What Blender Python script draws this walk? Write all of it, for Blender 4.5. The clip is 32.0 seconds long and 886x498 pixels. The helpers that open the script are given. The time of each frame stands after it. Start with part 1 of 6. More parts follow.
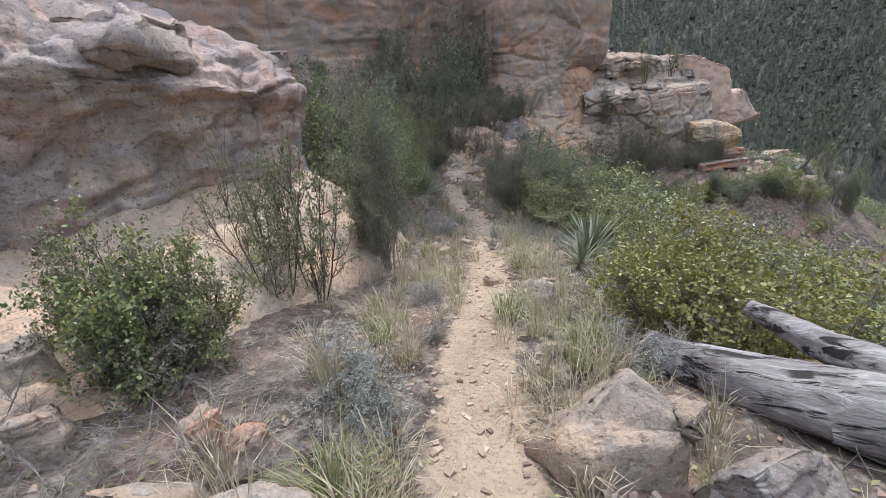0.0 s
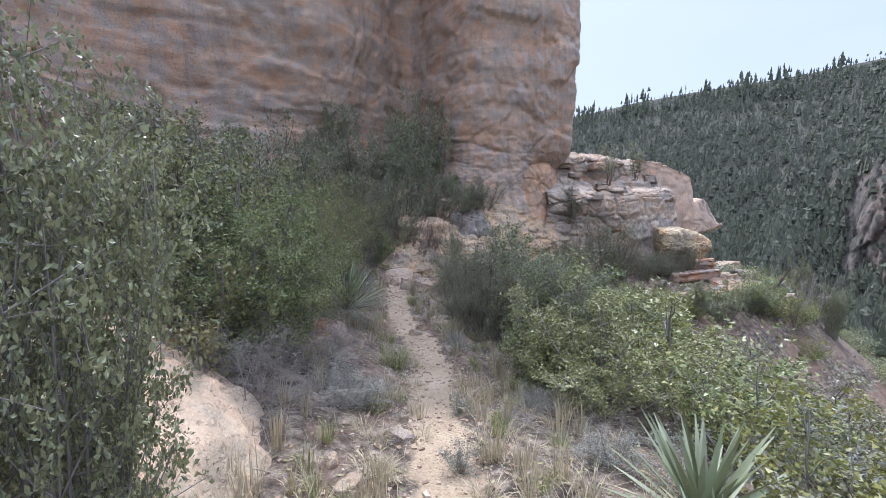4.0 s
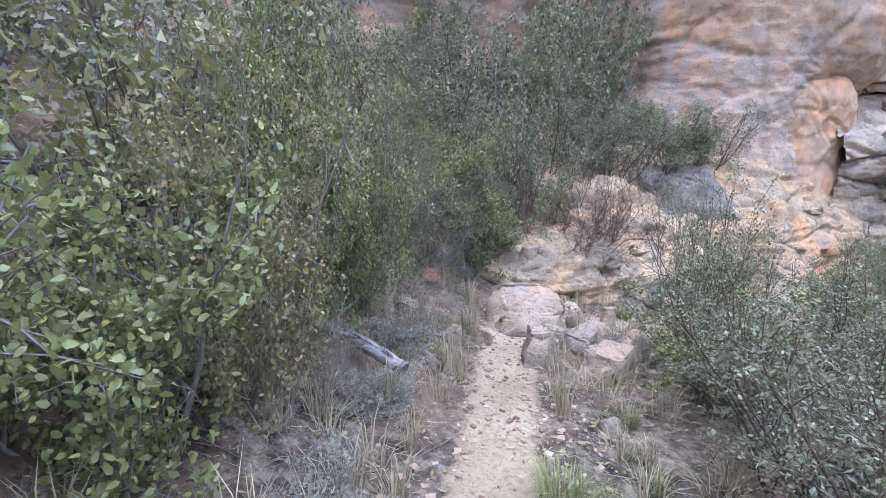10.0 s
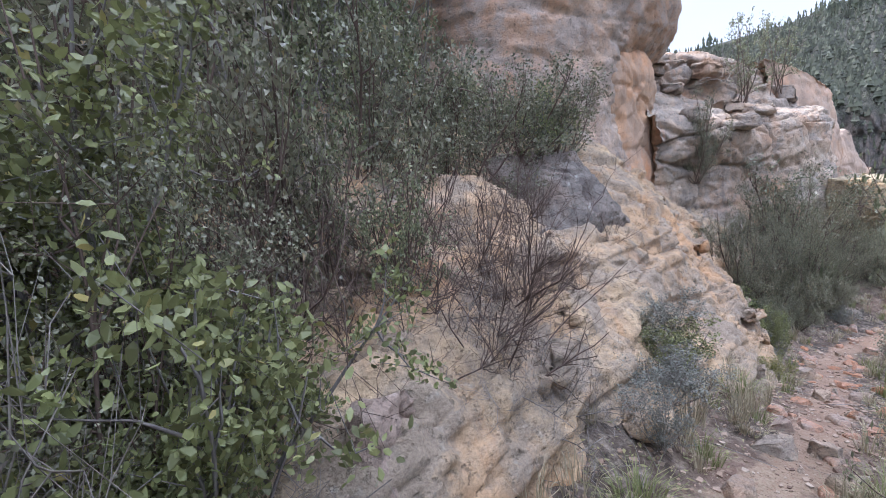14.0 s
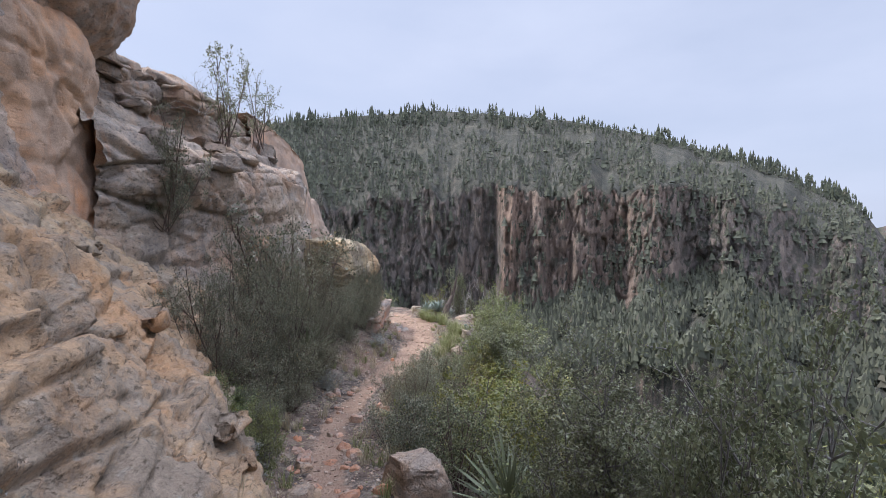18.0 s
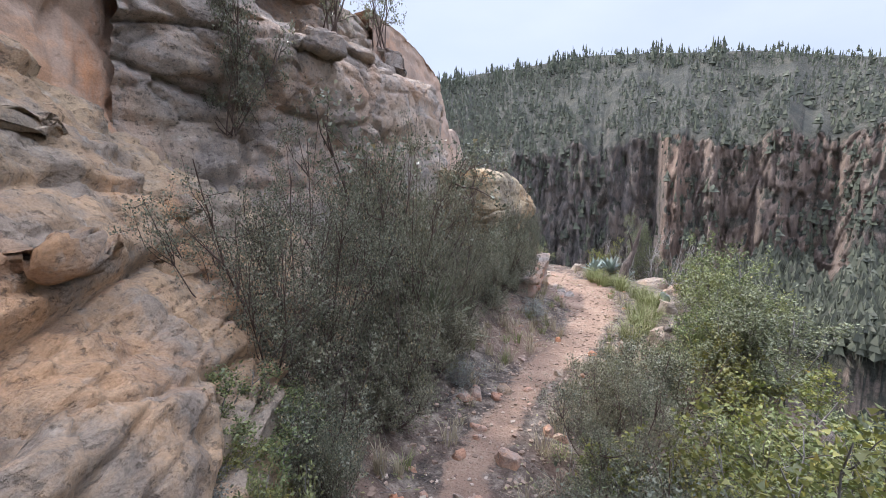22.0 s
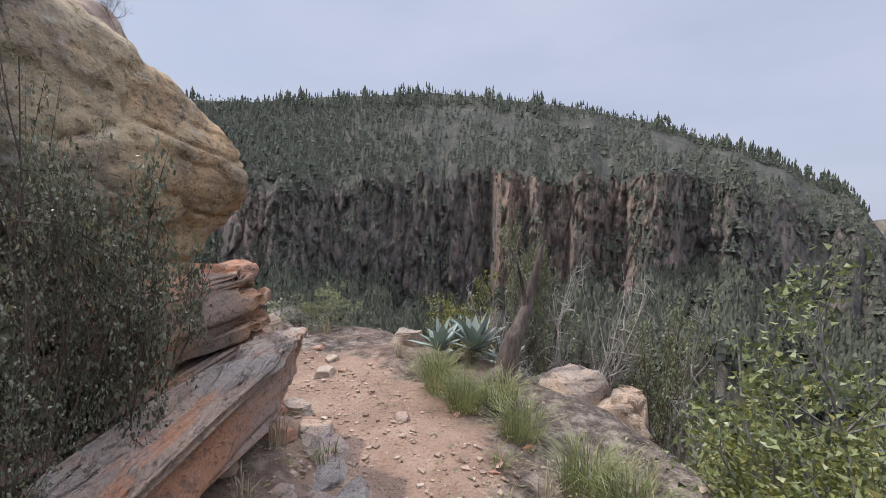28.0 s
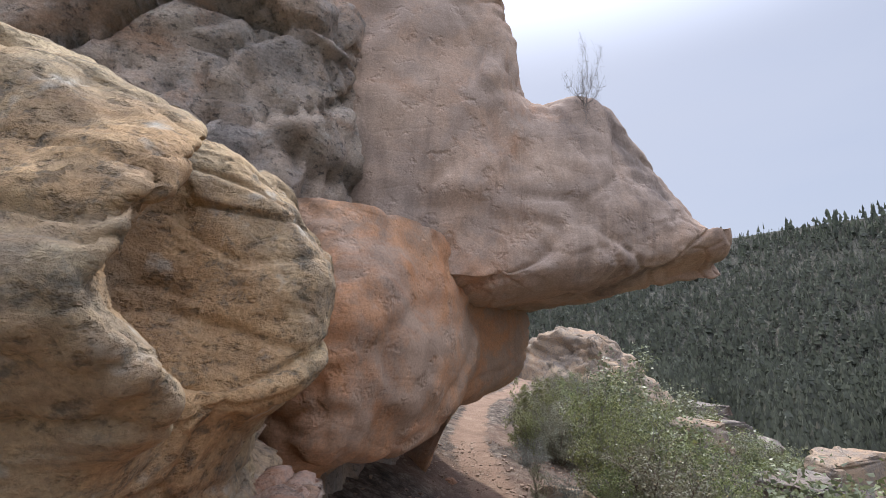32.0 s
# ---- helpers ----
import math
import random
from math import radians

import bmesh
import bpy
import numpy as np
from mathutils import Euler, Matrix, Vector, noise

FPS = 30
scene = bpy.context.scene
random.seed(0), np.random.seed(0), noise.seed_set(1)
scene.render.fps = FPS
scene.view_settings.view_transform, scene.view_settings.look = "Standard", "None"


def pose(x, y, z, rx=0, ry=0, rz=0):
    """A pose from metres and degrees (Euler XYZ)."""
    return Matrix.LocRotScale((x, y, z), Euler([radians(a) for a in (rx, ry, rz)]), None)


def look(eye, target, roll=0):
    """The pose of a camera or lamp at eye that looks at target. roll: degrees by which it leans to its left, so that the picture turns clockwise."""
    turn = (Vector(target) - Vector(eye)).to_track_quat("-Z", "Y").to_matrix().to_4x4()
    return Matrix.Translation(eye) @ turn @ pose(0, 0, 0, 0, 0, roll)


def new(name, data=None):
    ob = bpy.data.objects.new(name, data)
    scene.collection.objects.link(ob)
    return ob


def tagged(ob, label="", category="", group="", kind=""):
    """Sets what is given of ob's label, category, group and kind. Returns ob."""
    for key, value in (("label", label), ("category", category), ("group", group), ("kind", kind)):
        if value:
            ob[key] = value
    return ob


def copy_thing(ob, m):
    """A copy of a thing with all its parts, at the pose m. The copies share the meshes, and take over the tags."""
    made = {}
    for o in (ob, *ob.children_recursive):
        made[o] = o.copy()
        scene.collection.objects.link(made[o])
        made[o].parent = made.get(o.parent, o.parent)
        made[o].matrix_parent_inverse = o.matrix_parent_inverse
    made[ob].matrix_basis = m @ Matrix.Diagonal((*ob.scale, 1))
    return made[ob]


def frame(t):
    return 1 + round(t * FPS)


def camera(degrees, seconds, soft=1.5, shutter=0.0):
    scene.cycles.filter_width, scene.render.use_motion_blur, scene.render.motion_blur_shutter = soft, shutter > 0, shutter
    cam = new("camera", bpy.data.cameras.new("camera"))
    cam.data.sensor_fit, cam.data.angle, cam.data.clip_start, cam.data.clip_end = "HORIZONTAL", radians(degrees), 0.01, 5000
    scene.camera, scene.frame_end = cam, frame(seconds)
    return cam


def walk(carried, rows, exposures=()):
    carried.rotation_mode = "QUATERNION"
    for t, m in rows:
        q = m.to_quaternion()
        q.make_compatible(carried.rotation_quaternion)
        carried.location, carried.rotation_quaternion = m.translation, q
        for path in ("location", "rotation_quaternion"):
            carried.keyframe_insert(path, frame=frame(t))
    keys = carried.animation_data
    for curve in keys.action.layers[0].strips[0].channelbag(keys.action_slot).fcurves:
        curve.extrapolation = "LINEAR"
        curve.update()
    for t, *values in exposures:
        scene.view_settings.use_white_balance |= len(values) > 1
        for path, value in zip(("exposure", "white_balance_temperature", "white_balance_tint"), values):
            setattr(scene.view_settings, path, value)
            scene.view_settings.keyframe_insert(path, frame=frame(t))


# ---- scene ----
cam = camera(90.8, 32.0, soft=0.75)
PATH = [
    (0.0, pose(-0.052, 0.017, 0.049, 70.76, 3.93, -0.32)),
    (0.5, pose(0.006, 0.564, 0.041, 75.36, 1.50, 0.19)),
    (1.0, pose(-0.047, 0.982, 0.092, 78.12, 0.24, 1.44)),
    (1.5, pose(-0.058, 1.396, 0.072, 77.93, -2.51, -0.04)),
    (2.0, pose(-0.018, 1.835, 0.078, 78.49, -0.90, -2.04)),
    (2.5, pose(-0.020, 2.222, 0.063, 80.35, -0.13, -2.84)),
    (3.0, pose(0.028, 2.602, -0.034, 81.64, -4.39, -5.21)),
    (3.5, pose(0.073, 2.940, -0.145, 81.63, -0.20, -6.25)),
    (5.5, pose(0.449, 4.876, -0.538, 84.64, -2.40, -4.86)),
    (6.0, pose(0.471, 5.458, -0.613, 78.91, 2.64, 0.88)),
    (6.5, pose(0.469, 6.022, -0.677, 78.62, 1.31, -2.01)),
    (7.0, pose(0.488, 6.628, -0.726, 75.94, -0.18, -2.61)),
    (7.5, pose(0.525, 7.242, -0.846, 79.82, 0.26, 1.04)),
    (8.0, pose(0.624, 7.890, -0.971, 83.25, -0.05, 1.53)),
    (8.5, pose(0.629, 8.488, -1.077, 82.17, 1.29, 5.80)),
    (9.0, pose(0.585, 9.106, -1.131, 80.29, -1.44, 3.85)),
    (9.5, pose(0.493, 9.721, -1.141, 78.43, -0.89, 6.56)),
    (10.0, pose(0.324, 10.288, -1.110, 79.55, -0.77, 12.25)),
    (10.5, pose(0.289, 10.844, -1.149, 81.95, -1.57, 10.63)),
    (11.0, pose(0.215, 11.402, -1.161, 81.42, 0.59, 6.18)),
    (11.5, pose(0.165, 11.898, -1.164, 80.75, 0.28, -3.14)),
    (12.0, pose(0.240, 12.403, -1.204, 82.74, 2.34, -6.84)),
    (12.5, pose(0.220, 12.977, -1.220, 81.99, 2.57, -7.04)),
    (13.0, pose(0.158, 13.448, -1.253, 80.35, 0.57, -5.35)),
    (13.5, pose(0.154, 13.963, -1.215, 80.43, 0.00, -9.57)),
    (14.0, pose(0.092, 14.353, -1.238, 81.07, 4.23, -17.25)),
    (14.5, pose(0.129, 14.677, -1.215, 80.21, 4.54, -38.86)),
    (15.0, pose(0.298, 14.900, -1.253, 80.14, 4.26, -59.41)),
    (15.5, pose(0.503, 15.118, -1.347, 85.03, 2.14, -67.66)),
    (17.5, pose(1.890, 15.773, -1.531, 87.04, -2.68, -78.74)),
    (18.0, pose(2.311, 15.866, -1.628, 87.73, -0.79, -76.29)),
    (18.5, pose(2.735, 15.997, -1.672, 85.37, -1.62, -73.22)),
    (19.0, pose(3.090, 16.169, -1.742, 80.70, 1.28, -66.70)),
    (19.5, pose(3.383, 16.326, -1.827, 83.41, 1.25, -69.86)),
    (20.0, pose(3.694, 16.426, -1.951, 83.01, -1.26, -69.57)),
    (20.5, pose(4.002, 16.656, -2.009, 81.70, 0.43, -63.41)),
    (21.0, pose(4.262, 16.761, -2.057, 84.05, -2.43, -56.80)),
    (21.5, pose(4.542, 16.957, -2.116, 82.55, 0.72, -54.50)),
    (22.0, pose(4.888, 17.143, -2.211, 82.29, 0.04, -57.63)),
    (22.5, pose(5.242, 17.302, -2.280, 78.91, 2.24, -59.43)),
    (23.0, pose(5.617, 17.542, -2.382, 82.49, 1.05, -58.90)),
    (23.5, pose(6.013, 17.798, -2.475, 84.07, 1.41, -62.30)),
    (24.0, pose(6.425, 18.068, -2.568, 84.40, 3.26, -69.08)),
    (24.5, pose(6.856, 18.305, -2.645, 87.59, -0.51, -76.62)),
    (25.0, pose(7.301, 18.514, -2.710, 84.18, 2.36, -81.29)),
    (25.5, pose(7.767, 18.668, -2.737, 82.22, 5.47, -94.55)),
    (27.5, pose(10.570, 18.517, -2.766, 85.09, -2.29, -92.03)),
    (28.0, pose(11.196, 18.630, -2.787, 86.02, -1.83, -77.22)),
    (28.5, pose(11.725, 18.642, -2.802, 84.74, -4.06, -80.26)),
    (29.0, pose(12.254, 18.796, -2.793, 82.98, -3.96, -69.66)),
    (29.5, pose(12.802, 18.902, -2.803, 84.25, -3.70, -61.44)),
    (30.0, pose(13.223, 19.058, -2.805, 83.00, -1.13, -45.75)),
    (30.5, pose(13.578, 19.304, -2.757, 85.59, -2.26, -27.50)),
    (31.0, pose(13.885, 19.497, -2.698, 91.71, -1.21, -11.39)),
    (31.5, pose(13.991, 19.695, -2.658, 96.88, -1.46, -4.41)),
    (32.0, pose(14.045, 19.752, -2.647, 100.27, -2.15, 2.58)),
]
EXPOSURES = [(0.0, 0.15, 5750, 10), (2.0, 0.4, 5450, 11), (6.0, 0.62, 5550, 11), (7.2, 0.95, 5600, 12), (8.6, 0.98, 5250, 12), (10.1, 1.45, 5250, 12), (11.2, 1.25, 5200, 12), (12.2, 0.95, 5400, 12), (13.3, 1.0, 5500, 12),
             (15.0, 0.5, 5600, 12), (18.0, 0.2, 5750, 12), (21.0, 0.4, 5800, 12), (23.6, 0.6, 5600, 12), (25.0, 0.36, 5750, 12), (28.0, -0.05, 5950, 12), (30.0, 0.1, 5900, 12), (32.0, 0.0, 5950, 11)]
walk(cam, PATH, exposures=EXPOSURES)

# ---- light ----
SUN_AZ, SUN_EL = -4.0, 58.0            # degrees from +y towards -x, and above the horizon
sun = new("sun", bpy.data.lights.new("sun", "SUN"))
sun.data.energy, sun.data.angle, sun.data.color = 3.7, radians(1.4), (1.0, 0.93, 0.82)
_d = Vector((-math.sin(radians(SUN_AZ)) * math.cos(radians(SUN_EL)), math.cos(radians(SUN_AZ)) * math.cos(radians(SUN_EL)), math.sin(radians(SUN_EL))))
sun.matrix_world = look(_d * 300, (0, 0, 0))

world = bpy.data.worlds.new("sky")
scene.world = world
world.use_nodes = True
_n, _l = world.node_tree.nodes, world.node_tree.links
_n.clear()
_out = _n.new("ShaderNodeOutputWorld")
_bg = _n.new("ShaderNodeBackground")
_sky = _n.new("ShaderNodeTexSky")
_sky.sky_type, _sky.sun_disc = "NISHITA", False
_sky.sun_elevation, _sky.sun_rotation = radians(SUN_EL), radians(-SUN_AZ)
_sky.dust_density, _sky.air_density = 3.0, 1.0
_co = _n.new("ShaderNodeTexCoord")
_mp = _n.new("ShaderNodeMapping")
_mp.inputs["Scale"].default_value = (1.5, 1.5, 4.0)
_cl = _n.new("ShaderNodeTexNoise")
_cl.inputs["Scale"].default_value, _cl.inputs["Detail"].default_value = 1.6, 5.0
_rp = _n.new("ShaderNodeValToRGB")
_rp.color_ramp.elements[0].position, _rp.color_ramp.elements[0].color = 0.3, (0.72, 0.72, 0.72, 1)
_rp.color_ramp.elements[1].position, _rp.color_ramp.elements[1].color = 0.7, (0.95, 0.95, 0.95, 1)
_mx = _n.new("ShaderNodeMix")
_mx.data_type = "RGBA"
_l.new(_co.outputs["Generated"], _mp.inputs["Vector"])
_l.new(_mp.outputs["Vector"], _cl.inputs["Vector"])
_l.new(_cl.outputs["Fac"], _rp.inputs["Fac"])
_up = _n.new("ShaderNodeSeparateXYZ")                     # an even cloud cover is brightest overhead
_l.new(_co.outputs["Generated"], _up.inputs["Vector"])
_glow = _n.new("ShaderNodeMapRange")
_glow.interpolation_type = "SMOOTHSTEP"
for _k, _v in (("From Min", 0.5), ("From Max", 0.95), ("To Min", 1.0), ("To Max", 5.2)):
    _glow.inputs[_k].default_value = _v
_l.new(_up.outputs["Z"], _glow.inputs["Value"])
_sc = _n.new("ShaderNodeVectorMath")
_sc.operation = "SCALE"
_sc.inputs[0].default_value = (5.8, 6.0, 6.8)             # thin high cloud
_l.new(_glow.outputs["Result"], _sc.inputs["Scale"])
_l.new(_sc.outputs["Vector"], _mx.inputs["B"])
_l.new(_rp.outputs["Color"], _mx.inputs["Factor"])
_l.new(_sky.outputs["Color"], _mx.inputs["A"])
_l.new(_mx.outputs["Result"], _bg.inputs["Color"])
_bg.inputs["Strength"].default_value = 0.11
_l.new(_bg.outputs["Background"], _out.inputs["Surface"])

# ---- materials ----
class Nodes:
    """A small builder of node materials."""

    def __init__(self, name):
        self.mat = bpy.data.materials.new(name)
        self.mat.use_nodes = True
        self.tree = self.mat.node_tree
        self.bsdf = self.tree.nodes["Principled BSDF"]
        self.pos = self.node("ShaderNodeNewGeometry")

    def node(self, kind, **inputs):
        n = self.tree.nodes.new(kind)
        for key, v in inputs.items():
            self.put(n.inputs[key.replace("_", " ")], v)
        return n

    def put(self, socket, v):
        if isinstance(v, bpy.types.NodeSocket):
            self.tree.links.new(v, socket)
        else:
            socket.default_value = v

    def vec(self, scale, source=None):
        m = self.node("ShaderNodeMapping")
        self.put(m.inputs["Vector"], source or self.pos.outputs["Position"])
        m.inputs["Scale"].default_value = scale if isinstance(scale, tuple) else (scale, scale, scale)
        return m.outputs["Vector"]

    def noise(self, scale, detail=4.0, rough=0.6, distort=0.0, source=None):
        n = self.node("ShaderNodeTexNoise", Vector=self.vec(scale, source))
        n.inputs["Scale"].default_value, n.inputs["Detail"].default_value = 1.0, detail
        n.inputs["Roughness"].default_value, n.inputs["Distortion"].default_value = rough, distort
        return n.outputs["Fac"]

    def cells(self, scale, source=None, feature="F1"):
        n = self.node("ShaderNodeTexVoronoi", Vector=self.vec(scale, source))
        n.feature = feature
        n.inputs["Scale"].default_value = 1.0
        return n.outputs["Distance"]

    def ramp(self, fac, *stops):
        n = self.node("ShaderNodeValToRGB", Fac=fac)
        e = n.color_ramp.elements
        while len(e) < len(stops):
            e.new(0.5)
        for el, (p, c) in zip(e, stops):
            el.position = p
            el.color = (*c, 1) if isinstance(c, tuple) else (c, c, c, 1)
        return n.outputs["Color"]

    def mix(self, fac, a, b, blend="MIX"):
        n = self.node("ShaderNodeMix")
        n.data_type, n.blend_type = "RGBA", blend
        for key, v in (("Factor", fac), ("A", a), ("B", b)):
            if isinstance(v, tuple):
                v = (*v, 1)
            self.put(n.inputs[key], v)
        return n.outputs["Result"]

    def math(self, op, a, b=0.0):
        n = self.node("ShaderNodeMath")
        n.operation = op
        self.put(n.inputs[0], a), self.put(n.inputs[1], b)
        return n.outputs["Value"]

    def bump(self, height, strength, distance, normal=None):
        n = self.node("ShaderNodeBump", Height=height)
        n.inputs["Strength"].default_value, n.inputs["Distance"].default_value = strength, distance
        if normal:
            self.put(n.inputs["Normal"], normal)
        return n.outputs["Normal"]

    def done(self, color, rough, normal=None):
        self.put(self.bsdf.inputs["Base Color"], (*color, 1) if isinstance(color, tuple) else color)
        self.put(self.bsdf.inputs["Roughness"], rough)
        self.bsdf.inputs["Specular IOR Level"].default_value = 0.25
        if normal:
            self.put(self.bsdf.inputs["Normal"], normal)
        return self.mat


def sandstone(name, pale, warm, grey, varnish=0.5, bands=0.5, lichen=0.4, rough=1.0):
    """Weathered sandstone: beds, iron staining, desert varnish in streaks, lichen, pitted relief."""
    s = Nodes(name)
    big = s.noise(0.45, 5, 0.6, 0.6)
    col = s.mix(s.ramp(big, (0.36, 0.0), (0.62, 1.0)), pale, warm)
    bed = s.noise((0.25, 0.25, 3.2), 5, 0.65, 0.9)
    col = s.mix(s.ramp(bed, (0.42, 0.0), (0.6, bands)), col, tuple(c * 0.62 for c in warm))
    mid = s.noise(1.7, 8, 0.72, 0.4)
    col = s.mix(s.ramp(mid, (0.44, 0.0), (0.56, 0.85)), col, grey)
    iron = s.noise(0.9, 6, 0.7, 0.8)
    col = s.mix(s.ramp(iron, (0.55, 0.0), (0.66, 0.55)), col, (warm[0] * 0.95, warm[1] * 0.78, warm[2] * 0.62))
    streak = s.noise((1.3, 1.3, 0.16), 5, 0.65, 1.2)
    col = s.mix(s.ramp(streak, (0.5, 0.0), (0.68, varnish)), col, (0.085, 0.07, 0.065))
    spots = s.noise(14.0, 4, 0.75)
    col = s.mix(s.ramp(spots, (0.53, 0.0), (0.66, lichen)), col, (0.10, 0.10, 0.085))
    pale_l = s.noise(9.0, 3, 0.6)
    col = s.mix(s.ramp(pale_l, (0.6, 0.0), (0.72, lichen * 0.8)), col, (0.46, 0.45, 0.40))
    # small pits, with the shade inside them painted into the colour
    pit = s.ramp(s.noise((19.0, 19.0, 26.0), 4, 0.65), (0.34, 1.0), (0.44, 0.0))
    col = s.mix(s.math("MULTIPLY", pit, 0.55 * rough), col, tuple(c * 0.35 for c in grey))
    grain = s.noise(75.0, 3, 0.7)
    col = s.mix(0.35, col, s.ramp(grain, (0.3, 0.25), (0.7, 0.85)), "OVERLAY")
    n1 = s.bump(s.noise((1.1, 1.1, 6.5), 6, 0.6, 0.3), 0.16, 0.05)
    n1 = s.bump(s.ramp(s.cells((2.1, 2.1, 3.4), None, "DISTANCE_TO_EDGE"), (0.0, 0.0), (0.04, 1.0)), 0.08, 0.03, n1)
    n1 = s.bump(s.noise((6.0, 6.0, 7.5), 8, 0.74), 0.65 * rough, 0.06, n1)
    n2 = s.bump(s.ramp(s.noise(7.5, 3, 0.6), (0.3, 0.0), (0.42, 1.0)), 0.35, 0.03, n1)
    n2 = s.bump(pit, 0.5 * rough, -0.02, n2)
    n3 = s.bump(grain, 0.35 * rough, 0.012, n2)
    return s.done(col, 0.92, n3)


def leafy(name, dark, mid, light, odd, gloss=0.42, through_light=0.3):
    """Leaves, each with its own tone; a few turned yellow or brown."""
    s = Nodes(name)
    r = s.pos.outputs["Random Per Island"]
    col = s.ramp(r, (0.0, dark), (0.35, mid), (0.8, light), (0.95, light), (1.0, odd))
    info = s.node("ShaderNodeObjectInfo")
    col = s.mix(s.math("MULTIPLY", info.outputs["Random"], 0.35), col, tuple(c * 0.6 + 0.05 for c in odd), "MIX")
    s.done(col, gloss)
    s.bsdf.inputs["Specular IOR Level"].default_value = 0.5
    tr = s.node("ShaderNodeBsdfTranslucent", Color=col)
    mx = s.node("ShaderNodeMixShader")
    mx.inputs[0].default_value = through_light
    s.tree.links.new(s.bsdf.outputs[0], mx.inputs[1])
    s.tree.links.new(tr.outputs[0], mx.inputs[2])
    s.tree.links.new(mx.outputs[0], s.tree.nodes["Material Output"].inputs["Surface"])
    return s.mat


def bark(name, a, b):
    s = Nodes(name)
    f = s.noise((18.0, 18.0, 4.0), 5, 0.7)
    col = s.ramp(f, (0.3, a), (0.7, b))
    return s.done(col, 0.9, s.bump(f, 0.6, 0.02))


def soil():
    """Tan trodden dirt on the trail, darker stony litter beside it; 'tread' says where feet have worn it."""
    s = Nodes("soil")
    at = s.node("ShaderNodeAttribute")
    at.attribute_name = "tread"
    edge = s.math("ADD", at.outputs["Fac"], s.math("MULTIPLY", s.math("SUBTRACT", s.noise(5.0, 6, 0.75), 0.5), 2.0))
    dirt = s.ramp(s.noise(1.6, 6, 0.7), (0.3, (0.27, 0.205, 0.14)), (0.55, (0.37, 0.29, 0.20)), (0.75, (0.46, 0.38, 0.28)))
    iron = s.node("ShaderNodeAttribute")
    iron.attribute_name = "iron"
    dirt = s.mix(iron.outputs["Fac"], dirt, s.ramp(s.noise(2.2, 6, 0.7), (0.3, (0.19, 0.125, 0.09)), (0.55, (0.30, 0.205, 0.145)), (0.75, (0.41, 0.305, 0.22))))
    dirt = s.mix(s.ramp(s.noise(28.0, 3, 0.7), (0.5, 0.0), (0.7, 0.6)), dirt, (0.25, 0.14, 0.095))
    # brown litter, darkened further in colour for the shade under brush
    litter = s.ramp(s.noise(7.0, 6, 0.75), (0.36, (0.035, 0.028, 0.023)), (0.5, (0.11, 0.085, 0.067)), (0.66, (0.30, 0.25, 0.20)))
    litter = s.mix(s.ramp(s.noise(0.8, 4, 0.6), (0.45, 0.0), (0.65, 0.6)), litter, (0.24, 0.15, 0.105))
    col = s.mix(s.ramp(edge, (0.35, 0.0), (0.7, 1.0)), litter, dirt)
    far = s.node("ShaderNodeAttribute")
    far.attribute_name = "wild"
    scrub = s.ramp(s.noise(0.09, 8, 0.75), (0.36, (0.03, 0.036, 0.022)), (0.5, (0.06, 0.062, 0.038)), (0.66, (0.19, 0.15, 0.11)))
    col = s.mix(far.outputs["Fac"], col, scrub)
    h = s.noise(26.0, 5, 0.75)
    st = s.ramp(s.cells(34.0), (0.0, 1.0), (0.5, 0.0))
    n = s.bump(h, 0.7, 0.04)
    return s.done(col, 0.95, s.bump(st, 0.5, 0.02, n))


M_CLIFF = sandstone("cliff_sandstone", (0.47, 0.36, 0.275), (0.49, 0.305, 0.20), (0.34, 0.285, 0.245), 0.32, 0.6, 0.3)
M_TAN = sandstone("tan_sandstone", (0.49, 0.385, 0.25), (0.46, 0.30, 0.175), (0.27, 0.22, 0.17), 0.3, 0.35, 0.35, 1.1)
M_RED = sandstone("red_sandstone", (0.45, 0.28, 0.185), (0.45, 0.215, 0.12), (0.33, 0.265, 0.22), 0.25, 0.5, 0.3)
M_LICHEN = sandstone("lichen_sandstone", (0.47, 0.385, 0.25), (0.48, 0.335, 0.185), (0.25, 0.20, 0.145), 0.3, 0.3, 0.65)
M_BOULDER = sandstone("boulder_stone", (0.40, 0.315, 0.235), (0.38, 0.265, 0.18), (0.27, 0.225, 0.185), 0.2, 0.2, 0.35)
M_PINK = sandstone("pinkish_sandstone", (0.52, 0.425, 0.35), (0.49, 0.33, 0.25), (0.31, 0.26, 0.24), 0.6, 0.35, 0.4)
M_NOSE = sandstone("smooth_sandstone", (0.47, 0.36, 0.275), (0.47, 0.31, 0.215), (0.38, 0.29, 0.23), 0.7, 0.15, 0.06, 0.2)
M_ORANGE = sandstone("orange_sandstone", (0.50, 0.315, 0.195), (0.50, 0.265, 0.14), (0.37, 0.27, 0.20), 0.3, 0.2, 0.05, 0.3)
M_LEDGE = sandstone("ledge_sandstone", (0.45, 0.37, 0.29), (0.44, 0.29, 0.195), (0.31, 0.27, 0.235), 0.45, 0.25, 0.35, 1.2)
M_DARKROCK = sandstone("dark_rock", (0.29, 0.25, 0.215), (0.24, 0.185, 0.15), (0.16, 0.14, 0.125), 0.6, 0.3, 0.6)
M_SOIL = soil()
M_OAK = leafy("oak_leaf", (0.060, 0.078, 0.030), (0.140, 0.170, 0.064), (0.270, 0.305, 0.120), (0.38, 0.31, 0.10))
M_GREY = leafy("grey_green_leaf", (0.075, 0.088, 0.047), (0.150, 0.168, 0.086), (0.275, 0.295, 0.160), (0.30, 0.27, 0.15))
